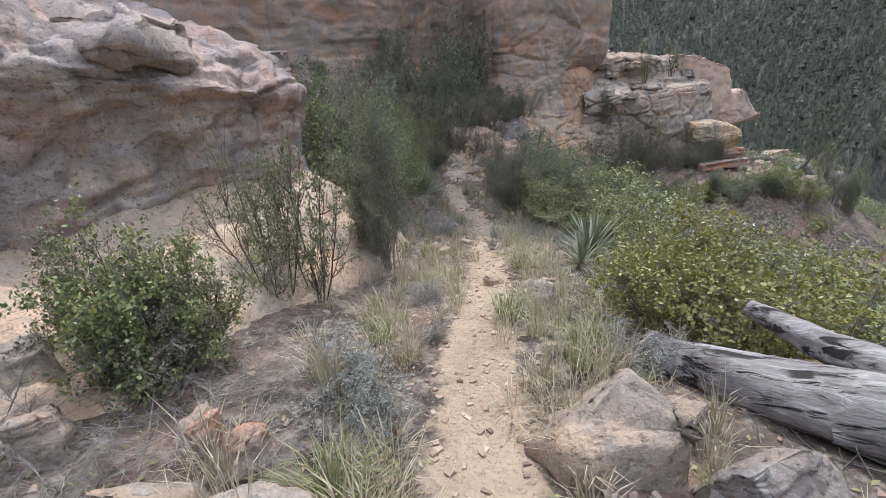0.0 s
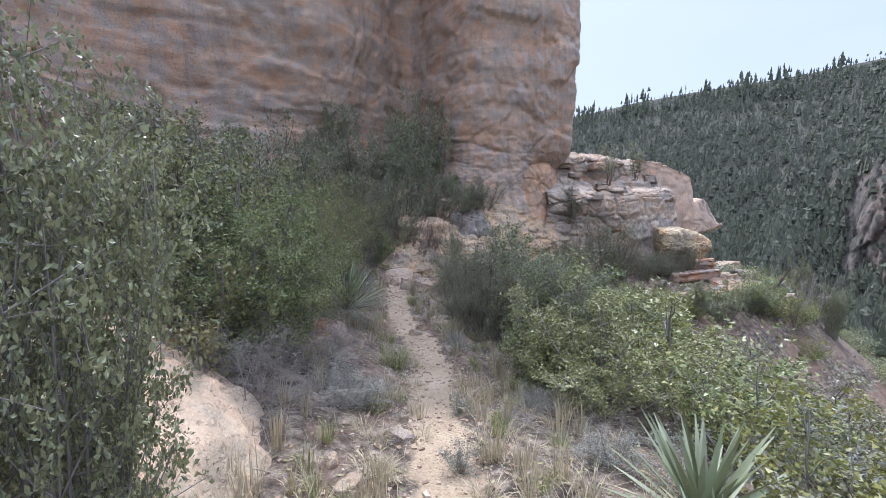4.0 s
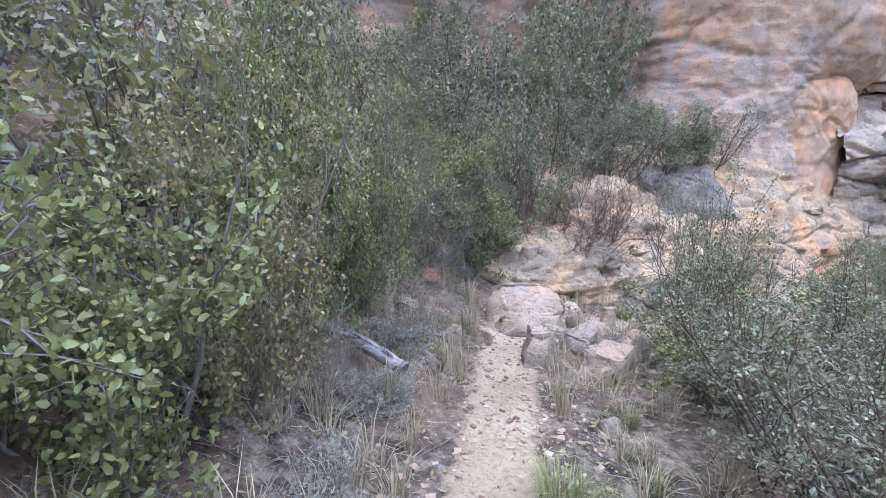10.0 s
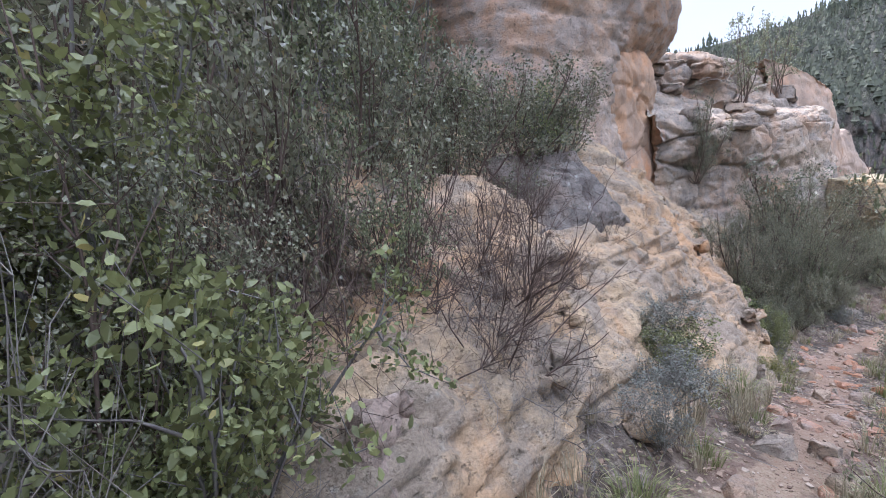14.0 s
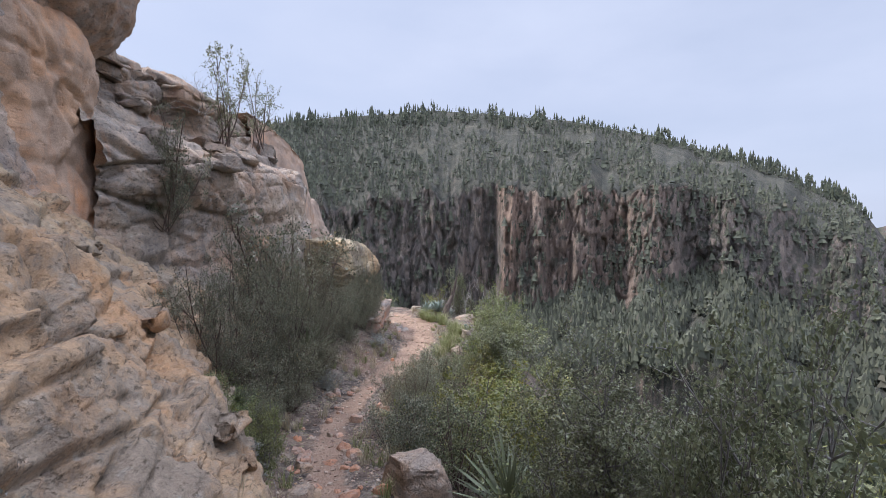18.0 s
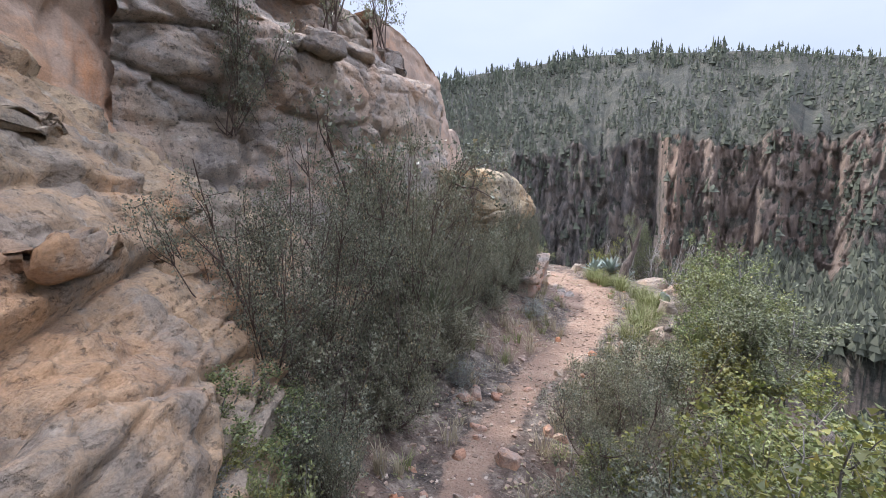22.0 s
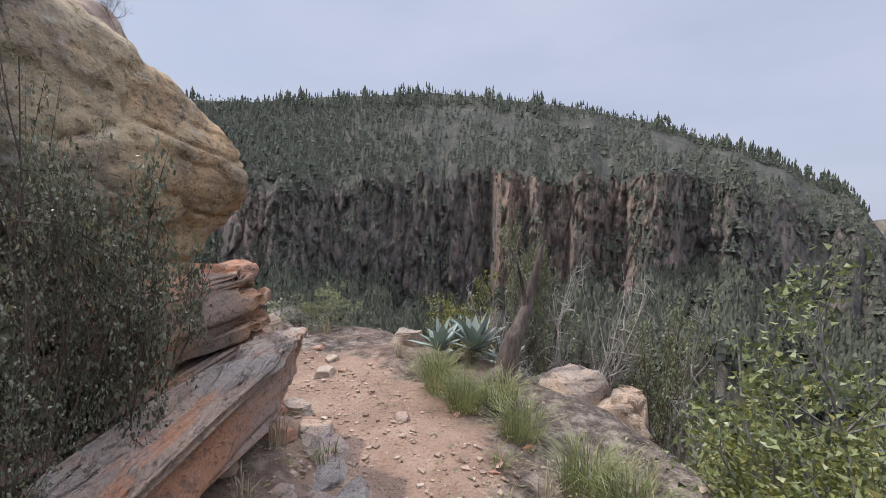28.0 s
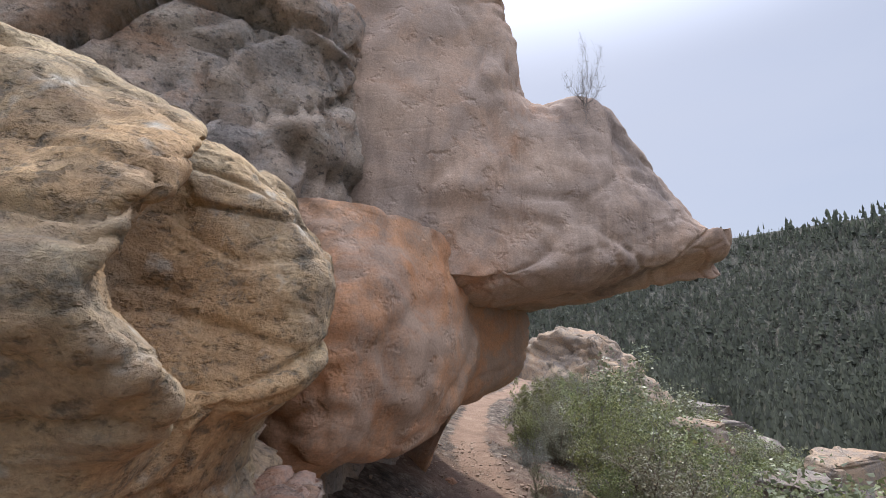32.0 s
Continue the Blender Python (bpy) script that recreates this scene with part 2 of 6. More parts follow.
M_DARK = leafy("dark_leaf", (0.076, 0.086, 0.055), (0.142, 0.150, 0.096), (0.265, 0.268, 0.182), (0.341, 0.264, 0.124), 0.35)
M_YELLOW = leafy("yellow_green_leaf", (0.092, 0.115, 0.029), (0.149, 0.172, 0.040), (0.253, 0.247, 0.057), (0.34, 0.25, 0.06))
M_SAGE = leafy("sage_leaf", (0.14, 0.15, 0.125), (0.21, 0.22, 0.185), (0.30, 0.31, 0.27), (0.30, 0.26, 0.19), 0.7)
M_AUTUMN = leafy("turning_leaf", (0.12, 0.14, 0.055), (0.19, 0.20, 0.08), (0.30, 0.275, 0.12), (0.38, 0.21, 0.10))
M_BLADE = leafy("sword_leaf", (0.105, 0.131, 0.063), (0.147, 0.173, 0.089), (0.210, 0.231, 0.131), (0.273, 0.263, 0.168), 0.5, 0.1)
M_AGAVE = leafy("agave_leaf", (0.17, 0.22, 0.19), (0.22, 0.27, 0.235), (0.28, 0.33, 0.285), (0.30, 0.31, 0.23), 0.55, 0.05)
M_STRAW = leafy("dry_grass", (0.26, 0.21, 0.13), (0.36, 0.30, 0.19), (0.47, 0.40, 0.27), (0.52, 0.44, 0.30), 0.8)
M_GRASS = leafy("green_grass", (0.12, 0.14, 0.04), (0.18, 0.20, 0.065), (0.26, 0.27, 0.11), (0.38, 0.33, 0.17), 0.7)
M_TWIG = bark("grey_twig", (0.13, 0.115, 0.105), (0.27, 0.25, 0.235))
M_DEADTWIG = bark("dead_twig", (0.105, 0.088, 0.076), (0.33, 0.295, 0.262))
M_SNAG = bark("silvery_dead_wood", (0.20, 0.175, 0.155), (0.50, 0.46, 0.42))
M_REDTWIG = bark("brown_twig", (0.075, 0.05, 0.04), (0.17, 0.125, 0.10))
def old_wood():
    """Silvered dead wood, its grain and cracks running along the trunk."""
    s = Nodes("weathered_wood")
    m = s.node("ShaderNodeMapping", Vector=s.pos.outputs["Position"])
    m.inputs["Rotation"].default_value = (0.0, 0.0, radians(32))
    grain = s.noise((2.2, 26.0, 26.0), 6, 0.72, 0.5, m.outputs["Vector"])
    crack = s.ramp(s.noise((1.4, 15.0, 15.0), 3, 0.6, 0.6, m.outputs["Vector"]), (0.36, 0.0), (0.46, 1.0))
    col = s.ramp(grain, (0.3, (0.10, 0.088, 0.08)), (0.52, (0.24, 0.22, 0.205)), (0.7, (0.42, 0.40, 0.38)))
    col = s.mix(crack, (0.03, 0.025, 0.022), col)
    col = s.mix(s.ramp(s.noise(1.8, 5, 0.7), (0.5, 0.0), (0.66, 0.8)), col, (0.055, 0.045, 0.04))
    return s.done(col, 0.85, s.bump(crack, 0.8, 0.03, s.bump(grain, 0.7, 0.02)))


M_LOG = old_wood()
M_APRON = sandstone("apron_sandstone", (0.49, 0.385, 0.28), (0.49, 0.325, 0.21), (0.36, 0.29, 0.215), 0.15, 0.2, 0.25)
M_STUMP = bark("dark_dead_wood", (0.045, 0.036, 0.031), (0.19, 0.15, 0.128))
M_CLAY = sandstone("brown_boulder_stone", (0.40, 0.31, 0.22), (0.37, 0.26, 0.17), (0.23, 0.19, 0.155), 0.25, 0.2, 0.4)
M_BED = sandstone("brown_bedded_stone", (0.38, 0.255, 0.165), (0.40, 0.215, 0.115), (0.22, 0.165, 0.13), 0.35, 0.6, 0.2)
M_PINE = leafy("pine_needles", (0.034, 0.041, 0.024), (0.060, 0.071, 0.040), (0.106, 0.117, 0.066), (0.14, 0.125, 0.085), 0.7, 0.0)

# ---- shapes: noise, ground, lofts ----
def lattice(ix, iy, iz, seed):
    h = (ix * 374761393 + iy * 668265263 + iz * 1442695041 + seed * 974634777) & 0xFFFFFFFF
    h = ((h ^ (h >> 13)) * 1274126177) & 0xFFFFFFFF
    h = ((h ^ (h >> 15)) * 2246822519) & 0xFFFFFFFF
    return ((h ^ (h >> 16)) & 0xFFFFFFFF) / 2147483647.5 - 1.0


def vnoise(p, seed=0):
    """Smooth value noise of points (n, 3), -1 to 1."""
    p = np.asarray(p, float)
    f = np.floor(p)
    i = f.astype(np.int64)
    w = p - f
    w = w * w * w * (w * (w * 6 - 15) + 10)
    out = 0.0
    for dx in (0, 1):
        for dy in (0, 1):
            for dz in (0, 1):
                k = (w[:, 0] if dx else 1 - w[:, 0]) * (w[:, 1] if dy else 1 - w[:, 1]) * (w[:, 2] if dz else 1 - w[:, 2])
                out = out + k * lattice(i[:, 0] + dx, i[:, 1] + dy, i[:, 2] + dz, seed)
    return out


def fbm(p, octaves=4, seed=0, gain=0.5):
    p, a, out, total = np.asarray(p, float), 1.0, 0.0, 0.0
    for o in range(octaves):
        out = out + a * vnoise(p * 2.03 ** o + 17.3 * o, seed + o)
        total, a = total + a, a * gain
    return out / total


def blocks(P, seed=0):
    """Broken rock: for points in cell units, each one's block (a random number, a random tilt) and how far it lies from the joint."""
    f = np.floor(P).astype(np.int64)
    d1, d2 = np.full(len(P), 9.0), np.full(len(P), 9.0)
    rnd, tilt = np.zeros(len(P)), np.zeros(len(P))
    for dx in (-1, 0, 1):
        for dy in (-1, 0, 1):
            for dz in (-1, 0, 1):
                i, j, k = f[:, 0] + dx, f[:, 1] + dy, f[:, 2] + dz
                h = [lattice(i, j, k, seed + q) for q in range(3)]
                v = np.stack([P[:, 0] - i - 0.5 - 0.42 * h[0], P[:, 1] - j - 0.5 - 0.42 * h[1], P[:, 2] - k - 0.5 - 0.42 * h[2]], 1)
                d = np.sqrt((v * v).sum(1))
                near = d < d1
                d2 = np.where(near, d1, np.minimum(d2, d))
                t = v[:, 0] * h[1] + v[:, 1] * h[2] + v[:, 2] * h[0]
                rnd, tilt, d1 = np.where(near, lattice(i, j, k, seed + 7), rnd), np.where(near, t, tilt), np.where(near, d, d1)
    return rnd, tilt, d2 - d1


def smooth(a, b, x):
    k = np.clip((x - a) / (b - a), 0, 1)
    return k * k * (3 - 2 * k)


# the line walked, on the ground: x, y, z
TRAIL = np.array([(-0.6, -30, -0.6), (-0.3, -6, -1.1), (-0.1, -1, -1.33), (0.0, 1, -1.36), (0.1, 2.6, -1.48), (0.3, 4.1, -1.76), (0.45, 5.5, -1.98),
                  (0.5, 7.2, -2.22), (0.62, 8.5, -2.42), (0.5, 9.7, -2.5), (0.25, 11, -2.54), (0.18, 12.4, -2.57), (0.14, 13.5, -2.6),
                  (0.12, 14.4, -2.66), (0.5, 15.1, -2.76), (1.2, 15.55, -2.9)])
TRAIL2 = np.array([(2.3, 15.9, -3.05), (3.4, 16.35, -3.24), (4.3, 16.85, -3.48), (5.2, 17.35, -3.72), (6.2, 18.0, -3.96), (7.3, 18.5, -4.12), (9, 18.7, -4.18),
                   (10.6, 18.6, -4.19), (12.2, 18.85, -4.2), (13.6, 19.5, -4.22), (14.6, 20.7, -4.22), (14.85, 22.2, -4.22), (14.4, 24, -4.15), (14.15, 26, -4.1), (14.4, 29, -4.1),
                   (15.6, 33, -4.3), (17, 40, -4.6), (19, 50, -5.0), (22, 90, -5.0)])
TRAIL = np.vstack([TRAIL, TRAIL2])


def trail_at(x, y):
    """Distance to the trail's line, the side (left of the walk is positive) and the trail's height there."""
    best, side, tz = np.full(x.shape, 1e9), np.zeros(x.shape), np.zeros(x.shape)
    for a, b in zip(TRAIL[:-1], TRAIL[1:]):
        d = b - a
        k = np.clip(((x - a[0]) * d[0] + (y - a[1]) * d[1]) / (d[0] ** 2 + d[1] ** 2), 0, 1)
        px, py = x - a[0] - k * d[0], y - a[1] - k * d[1]
        r = np.hypot(px, py)
        near = r < best
        best = np.where(near, r, best)
        side = np.where(near, np.sign(d[0] * py - d[1] * px), side)
        tz = np.where(near, a[2] + k * d[2], tz)
    return best, side, tz


def ground_z(x, y):
    """Height of the ground sheet."""
    x, y = np.asarray(x, float), np.asarray(y, float)
    shape = x.shape
    x, y = x.ravel(), y.ravel()
    d, side, tz = trail_at(x, y)
    p = np.stack([x, y, np.zeros_like(x)], 1)
    rough = 0.06 * fbm(p * 1.1, 4, 3) + 0.35 * fbm(p * 0.23, 3, 5) * smooth(1.0, 5, d)
    rough = rough + 0.018 * fbm(p * 5.0, 3, 9)
    e = np.maximum(d - 0.35, 0)
    left = 0.32 * e * smooth(5.0, 9.0, y) + 0.12 * e + 0.12 * smooth(1.5, 4, e) * e
    left = np.minimum(left, 9 + 0.1 * e)
    steep = 0.13 + 0.20 * smooth(1.0, 7.0, x) * (1 - 0.3 * smooth(20, 27, y))
    right = steep * e + 0.012 * np.minimum(e, 14) ** 2 + 0.55 * np.maximum(e - 14, 0)
    b = smooth(9, 12.5, x) * (1 - smooth(21.5, 25, y))
    right = (1 - b) * right + b * (0.03 * e + 0.85 * np.maximum(e - 1.5, 0))
    right = np.minimum(right, 75 + 12 * fbm(p * 0.01, 3, 31))
    z = tz + np.where(side > 0, left, -right) + rough * np.where(d < 0.4, 0.45, 1.0)
    z = z - 0.03 * np.exp(-(d / 0.3) ** 2)
    return z.reshape(shape)


def gz(x, y):
    return float(ground_z(np.array([x]), np.array([y]))[0])


def mesh_of(name, verts, faces, material, flat=False):
    me = bpy.data.meshes.new(name)
    me.from_pydata(verts.tolist() if isinstance(verts, np.ndarray) else verts, [], faces.tolist() if isinstance(faces, np.ndarray) else faces)
    me.materials.append(material)
    if not flat:
        me.polygons.foreach_set("use_smooth", np.ones(len(me.polygons), bool))
    me.update()
    return me


def part(name, me, parent, label="", m=None):
    """Links a mesh as one part under a thing."""
    ob = new(name, me)
    ob.parent = parent
    if m is not None:
        ob.matrix_basis = m
    return tagged(ob, label) if label else ob


def grid_faces(nu, nv, wrap=False):
    u, v = np.meshgrid(np.arange(nu if wrap else nu - 1), np.arange(nv - 1), indexing="ij")
    a = (u * nv + v).ravel()
    b = (((u + 1) % nu) * nv + v).ravel()
    return np.stack([a, b, b + 1, a + 1], 1)


def catmull(P, n):
    """Resamples the first axis of P at n steps, through all its points."""
    k = len(P)
    t = np.linspace(0, k - 1, n)
    i = np.clip(t.astype(int), 0, k - 2)
    w = (t - i).reshape(-1, *([1] * (P.ndim - 1)))
    a, b, c, d = (P[np.clip(i + o, 0, k - 1)] for o in (-1, 0, 1, 2))
    return 0.5 * (2 * b + (c - a) * w + (2 * a - 5 * b + 4 * c - d) * w ** 2 + (3 * b - a - 3 * c + d) * w ** 3)


def section(x, y, heading, *points):
    """A cut through a rock mass: pairs of (out, height); out goes along the heading, in degrees from +x."""
    c, s = math.cos(radians(heading)), math.sin(radians(heading))
    return [(x + c * o, y + s * o, z) for o, z in points]


def weather(V, N, lump, lump_size, beds=0.0, bed_height=0.4, cracks=0.0, seed=0, fine=0.03, block=0.0, block_size=(1.0, 1.0, 0.6), flatten=0.6, pits=0.0, small=0.45):
    """Moves points along their normals: lumps, beds of uneven hardness, joints between blocks, fine relief."""
    off = lump * fbm(V / lump_size, 4, seed)
    if beds:
        warp = V[:, 2] / bed_height + 0.10 * fbm(V * 0.25, 3, seed + 20) + 0.03 * fbm(V * 1.3, 2, seed + 21)
        layer, f = np.floor(warp), warp - np.floor(warp)
        hard = vnoise(np.stack([V[:, 0] * 0.5, V[:, 1] * 0.5, layer * 7.7], 1), seed + 22)
        off = off + beds * (0.8 * hard + 0.4 * (smooth(0.0, 0.10, f) - 0.8))
    if block:
        for k, size in ((1.0, np.array(block_size)), (small, np.array(block_size) * 0.42)):
            q = V / size + 0.35 * np.stack([fbm(V / size * 0.8, 2, seed + 70 + c) for c in range(3)], 1)
            rnd, tilt, joint = blocks(q, seed + 80)
            off = off + k * (block * (0.7 * rnd + flatten * tilt) - cracks * (1 - smooth(0.0, 0.10, joint)))
    if pits:
        off = off - pits * (smooth(0.12, 0.42, fbm(V * np.array((1.7, 1.7, 2.6)), 3, seed + 50)) + 0.5 * smooth(0.2, 0.45, fbm(V * 5.5, 2, seed + 51)))
    off = off + fine * fbm(V * 4.3, 3, seed + 60) + fine * 0.6 * fbm(V * 11.0, 3, seed + 61)
    return V + N * off[:, None]


def loft(name, sections, nu, nv, material, **how):
    """A rock mass drawn through its cuts and weathered."""
    P = catmull(np.array(sections, float), nu)
    P = np.swapaxes(catmull(np.swapaxes(P, 0, 1), nv), 0, 1)
    N = np.cross(np.gradient(P, axis=0), np.gradient(P, axis=1))
    N /= np.linalg.norm(N, axis=2, keepdims=True) + 1e-9
    V = weather(P.reshape(-1, 3), N.reshape(-1, 3), **how)
    return new(name, mesh_of(name, V, grid_faces(nu, nv), material))

# ---- ground ----
def spread(lo, hi, step, reach, ratio=1.22):
    """Even steps from lo to hi, then growing ones out to reach on both sides."""
    mid = list(np.arange(lo, hi + 1e-6, step))
    grow, out = step, []
    while sum(out) < reach:
        grow *= ratio
        out.append(grow)
    c = np.cumsum(out)
    return np.concatenate([(mid[0] - c)[::-1], mid, mid[-1] + c])


def build_ground():
    X, Y = np.meshgrid(spread(-5, 18, 0.13, 2600), spread(-3, 27, 0.13, 2600), indexing="ij")
    Z = ground_z(X, Y)
    me = mesh_of("ground", np.stack([X.ravel(), Y.ravel(), Z.ravel()], 1), grid_faces(*X.shape), M_SOIL)
    d, side, _ = trail_at(X.ravel(), Y.ravel())
    width = 0.22 - 0.24 * smooth(21.0, 22.5, Y.ravel()) - 0.07 * smooth(1.5, 3.0, X.ravel()) * (1 - smooth(8.5, 10.0, X.ravel())) + 0.24 * smooth(10.5, 13.5, X.ravel()) + 0.35 * smooth(13.0, 14.5, X.ravel()) * (1 - smooth(20.2, 21.6, Y.ravel()))
    tread = 1 - smooth(0.5, 1.6, d / width)
    for key, val in (("tread", tread), ("wild", smooth(9, 22, d)), ("iron", smooth(1.0, 4.0, X.ravel()))):
        at = me.attributes.new(key, "FLOAT", "POINT")
        at.data.foreach_set("value", val.astype(np.float32))
    tagged(new("ground", me), "tan dirt trail through stony leaf litter on a canyon slope", "ground", kind="structure")


build_ground()


# ---- the near rock ----
def rock(ob, label, category="rock formation", kind=""):
    return tagged(ob, label, category, kind=kind)


# outcrop beside the first metres of the trail, undercut above a pale apron
OUTCROP = [
    section(-7.0, -4.5, -15, (2.6, -1.6), (1.6, -0.9), (0.2, -0.5), (0.5, 0.3), (0.7, 1.1), (-0.6, 1.9), (-3.0, 2.3)),
    section(-5.2, -1.0, -18, (3.0, -1.6), (1.8, -0.95), (0.2, -0.6), (0.5, 0.2), (0.7, 0.9), (-0.5, 1.7), (-3.0, 2.2)),
    section(-3.9, 1.8, -20, (2.9, -1.75), (1.7, -1.0), (0.1, -0.6), (0.4, 0.1), (0.6, 0.7), (-0.3, 1.3), (-3.0, 2.0)),
    section(-2.9, 4.0, -22, (2.5, -2.1), (1.5, -1.2), (0.1, -0.65), (0.4, 0.0), (0.55, 0.4), (-0.2, 0.95), (-3.0, 1.8)),
    section(-2.3, 5.6, -8, (2.1, -2.3), (1.3, -1.35), (0.28, -0.62), (0.4, -0.1), (0.45, 0.3), (-0.1, 0.85), (-2.6, 1.6)),
    section(-2.3, 6.4, 30, (1.7, -2.4), (0.9, -1.5), (0.1, -0.7), (0.28, -0.2), (0.35, 0.25), (-0.2, 0.75), (-2.6, 1.4)),
    section(-2.9, 7.0, 70, (1.2, -2.1), (0.6, -1.4), (-0.4, -0.8), (-0.3, -0.3), (-0.2, 0.0), (-0.6, 0.4), (-2.2, 1.2)),
]
rock(loft("sandstone_apron", [c[:3] + [(c[2][0] + 0.4 * (c[2][0] - c[1][0]), c[2][1] + 0.4 * (c[2][1] - c[1][1]), c[2][2] + 0.12)] for c in OUTCROP], 170, 70, M_APRON, lump=0.09, lump_size=0.6, seed=12, fine=0.04, block=0.05, block_size=(0.9, 0.9, 0.5), cracks=0.035,
          pits=0.03), "pale orange sandstone apron sloping to the trail")
rock(loft("rock_outcrop", [[(c[2][0] - 0.12 * (c[2][0] - c[1][0]), c[2][1] - 0.12 * (c[2][1] - c[1][1]), c[2][2] - 0.2)] + c[3:] for c in OUTCROP], 190, 110, M_PINK, lump=0.16, lump_size=0.7, beds=0.03, bed_height=0.3, seed=11,
          fine=0.05, block=0.045, block_size=(1.5, 1.5, 0.7), cracks=0.03, pits=0.10), "weathered pinkish sandstone outcrop undercut above a pale apron")

# main cliff across the end of the first stretch
rock(loft("cliff", [
    # left tops, out of view, are raised to shade the first stretch
    section(-24, 8, -50, (3.0, -1), (1.0, 1.0), (0.4, 3), (0.2, 6), (0.3, 10), (0.0, 18), (-2, 36), (-14, 38)),
    section(-14, 15, -60, (3.0, -1), (1.0, 1.0), (0.4, 3), (0.2, 6), (0.3, 10), (0.0, 18), (-2, 36), (-14, 38)),
    section(-7, 19.0, -75, (2.5, -1), (1.0, 0.6), (0.4, 2), (0.5, 5), (0.7, 9), (0.2, 17), (-2, 36), (-14, 38)),
    section(-2.6, 20.6, -85, (2.0, -1), (0.8, 0.3), (0.2, 1.6), (0.5, 4), (0.9, 8), (0.4, 16), (-2, 34), (-14, 36)),
    section(-0.8, 22.9, -60, (2.4, -1), (0.8, 0.3), (0.0, 1.6), (0.1, 4), (0.2, 8), (0.0, 16), (-2, 33), (-14, 35)),
    section(1.0, 24.6, -90, (3.4, -1), (1.2, 0.3), (0.4, 1.6), (0.1, 4), (0.0, 8), (-0.4, 15), (-2, 30), (-14, 32)),
    section(3.0, 21.4, -110, (1.4, -1.2), (0.6, -0.2), (0.2, 1.0), (0.3, 3), (0.5, 6), (0.3, 11), (-1.5, 22), (-12, 24)),
    section(5.2, 21.2, -95, (0.6, -1.5), (0.2, -0.4), (0.2, 0.7), (0.45, 2.2), (0.5, 5), (0.3, 9), (-1.2, 17), (-12, 19)),
    section(6.8, 22.0, -75, (0.2, -1.9), (-0.3, -0.6), (-0.2, 0.6), (0.5, 1.5), (0.7, 4.5), (0.5, 7.5), (-0.8, 11), (-10, 13)),
    section(7.6, 22.6, -35, (0.3, -2.0), (-0.3, -0.6), (-0.2, 0.6), (0.3, 1.6), (0.5, 4.5), (0.4, 7.5), (-0.5, 10.5), (-8, 12)),
    section(7.8, 24.8, 0, (0.3, -2.0), (0.0, -0.8), (0.0, 0.4), (0.2, 2.0), (0.3, 4.5), (0.2, 7.5), (-0.5, 10.5), (-8, 12)),
    section(6.5, 34.0, 10, (0.3, -2.0), (0.0, -0.8), (0.0, 0.4), (0.2, 2.0), (0.3, 4.5), (0.2, 7.5), (-0.5, 10.5), (-8, 12)),
], 460, 210, M_CLIFF, lump=0.2, lump_size=2.4, beds=0.065, bed_height=0.62, cracks=0.03, seed=31, fine=0.05, block=0.09, block_size=(2.6, 2.6, 1.6), flatten=0.4, small=0.15),
    "tall banded pinkish sandstone cliff with dark varnish streaks", "cliff", "structure")

# the bank of bare sandstone between trail and cliff
rock(loft("sandstone_bank", [
    [(-1.4, 15.4, -2.9), (-1.3, 15.9, -2.35), (-1.2, 16.9, -1.9), (-1.3, 18.2, -1.2), (-1.3, 20.3, 0.1)],
    [(0.2, 15.55, -2.95), (0.3, 15.9, -2.3), (0.5, 16.7, -2.0), (0.4, 17.8, -1.45), (0.4, 20.5, -0.2)],
    [(1.5, 16.1, -3.2), (1.5, 16.6, -2.45), (1.6, 17.2, -2.1), (1.9, 18.1, -1.6), (2.4, 20.4, -0.6)],
    [(2.8, 16.6, -3.4), (2.7, 17.1, -2.65), (2.95, 17.75, -2.3), (3.5, 18.6, -1.8), (4.1, 20.6, -0.8)],
    [(3.9, 17.05, -3.6), (3.85, 17.5, -3.2), (4.45, 18.3, -2.85), (4.7, 19.1, -2.0), (5.2, 20.8, -1.1)],
    [(5.1, 17.85, -3.9), (5.15, 18.3, -3.1), (5.4, 19.0, -2.75), (5.9, 20.0, -2.3), (6.7, 21.6, -1.5)],
    [(6.2, 18.75, -4.15), (6.25, 19.1, -3.5), (6.6, 19.8, -3.0), (7.0, 20.5, -2.6), (7.6, 21.8, -1.9)],
    [(7.5, 19.5, -4.3), (7.6, 19.9, -3.8), (7.9, 20.4, -3.3), (8.1, 20.9, -2.9), (8.5, 21.8, -2.1)],
    [(9.2, 19.7, -4.4), (9.2, 20.1, -3.9), (9.3, 20.5, -3.5), (9.4, 20.9, -3.0), (9.6, 21.8, -2.2)],
], 420, 190, M_TAN, lump=0.13, lump_size=0.8, beds=0.05, bed_height=0.15, cracks=0.05, seed=51, fine=0.04, block=0.10, block_size=(2.4, 1.6, 0.55), pits=0.06, small=0.25, flatten=0.8),
    "bare yellowish tan sandstone bank with ledges and holes")

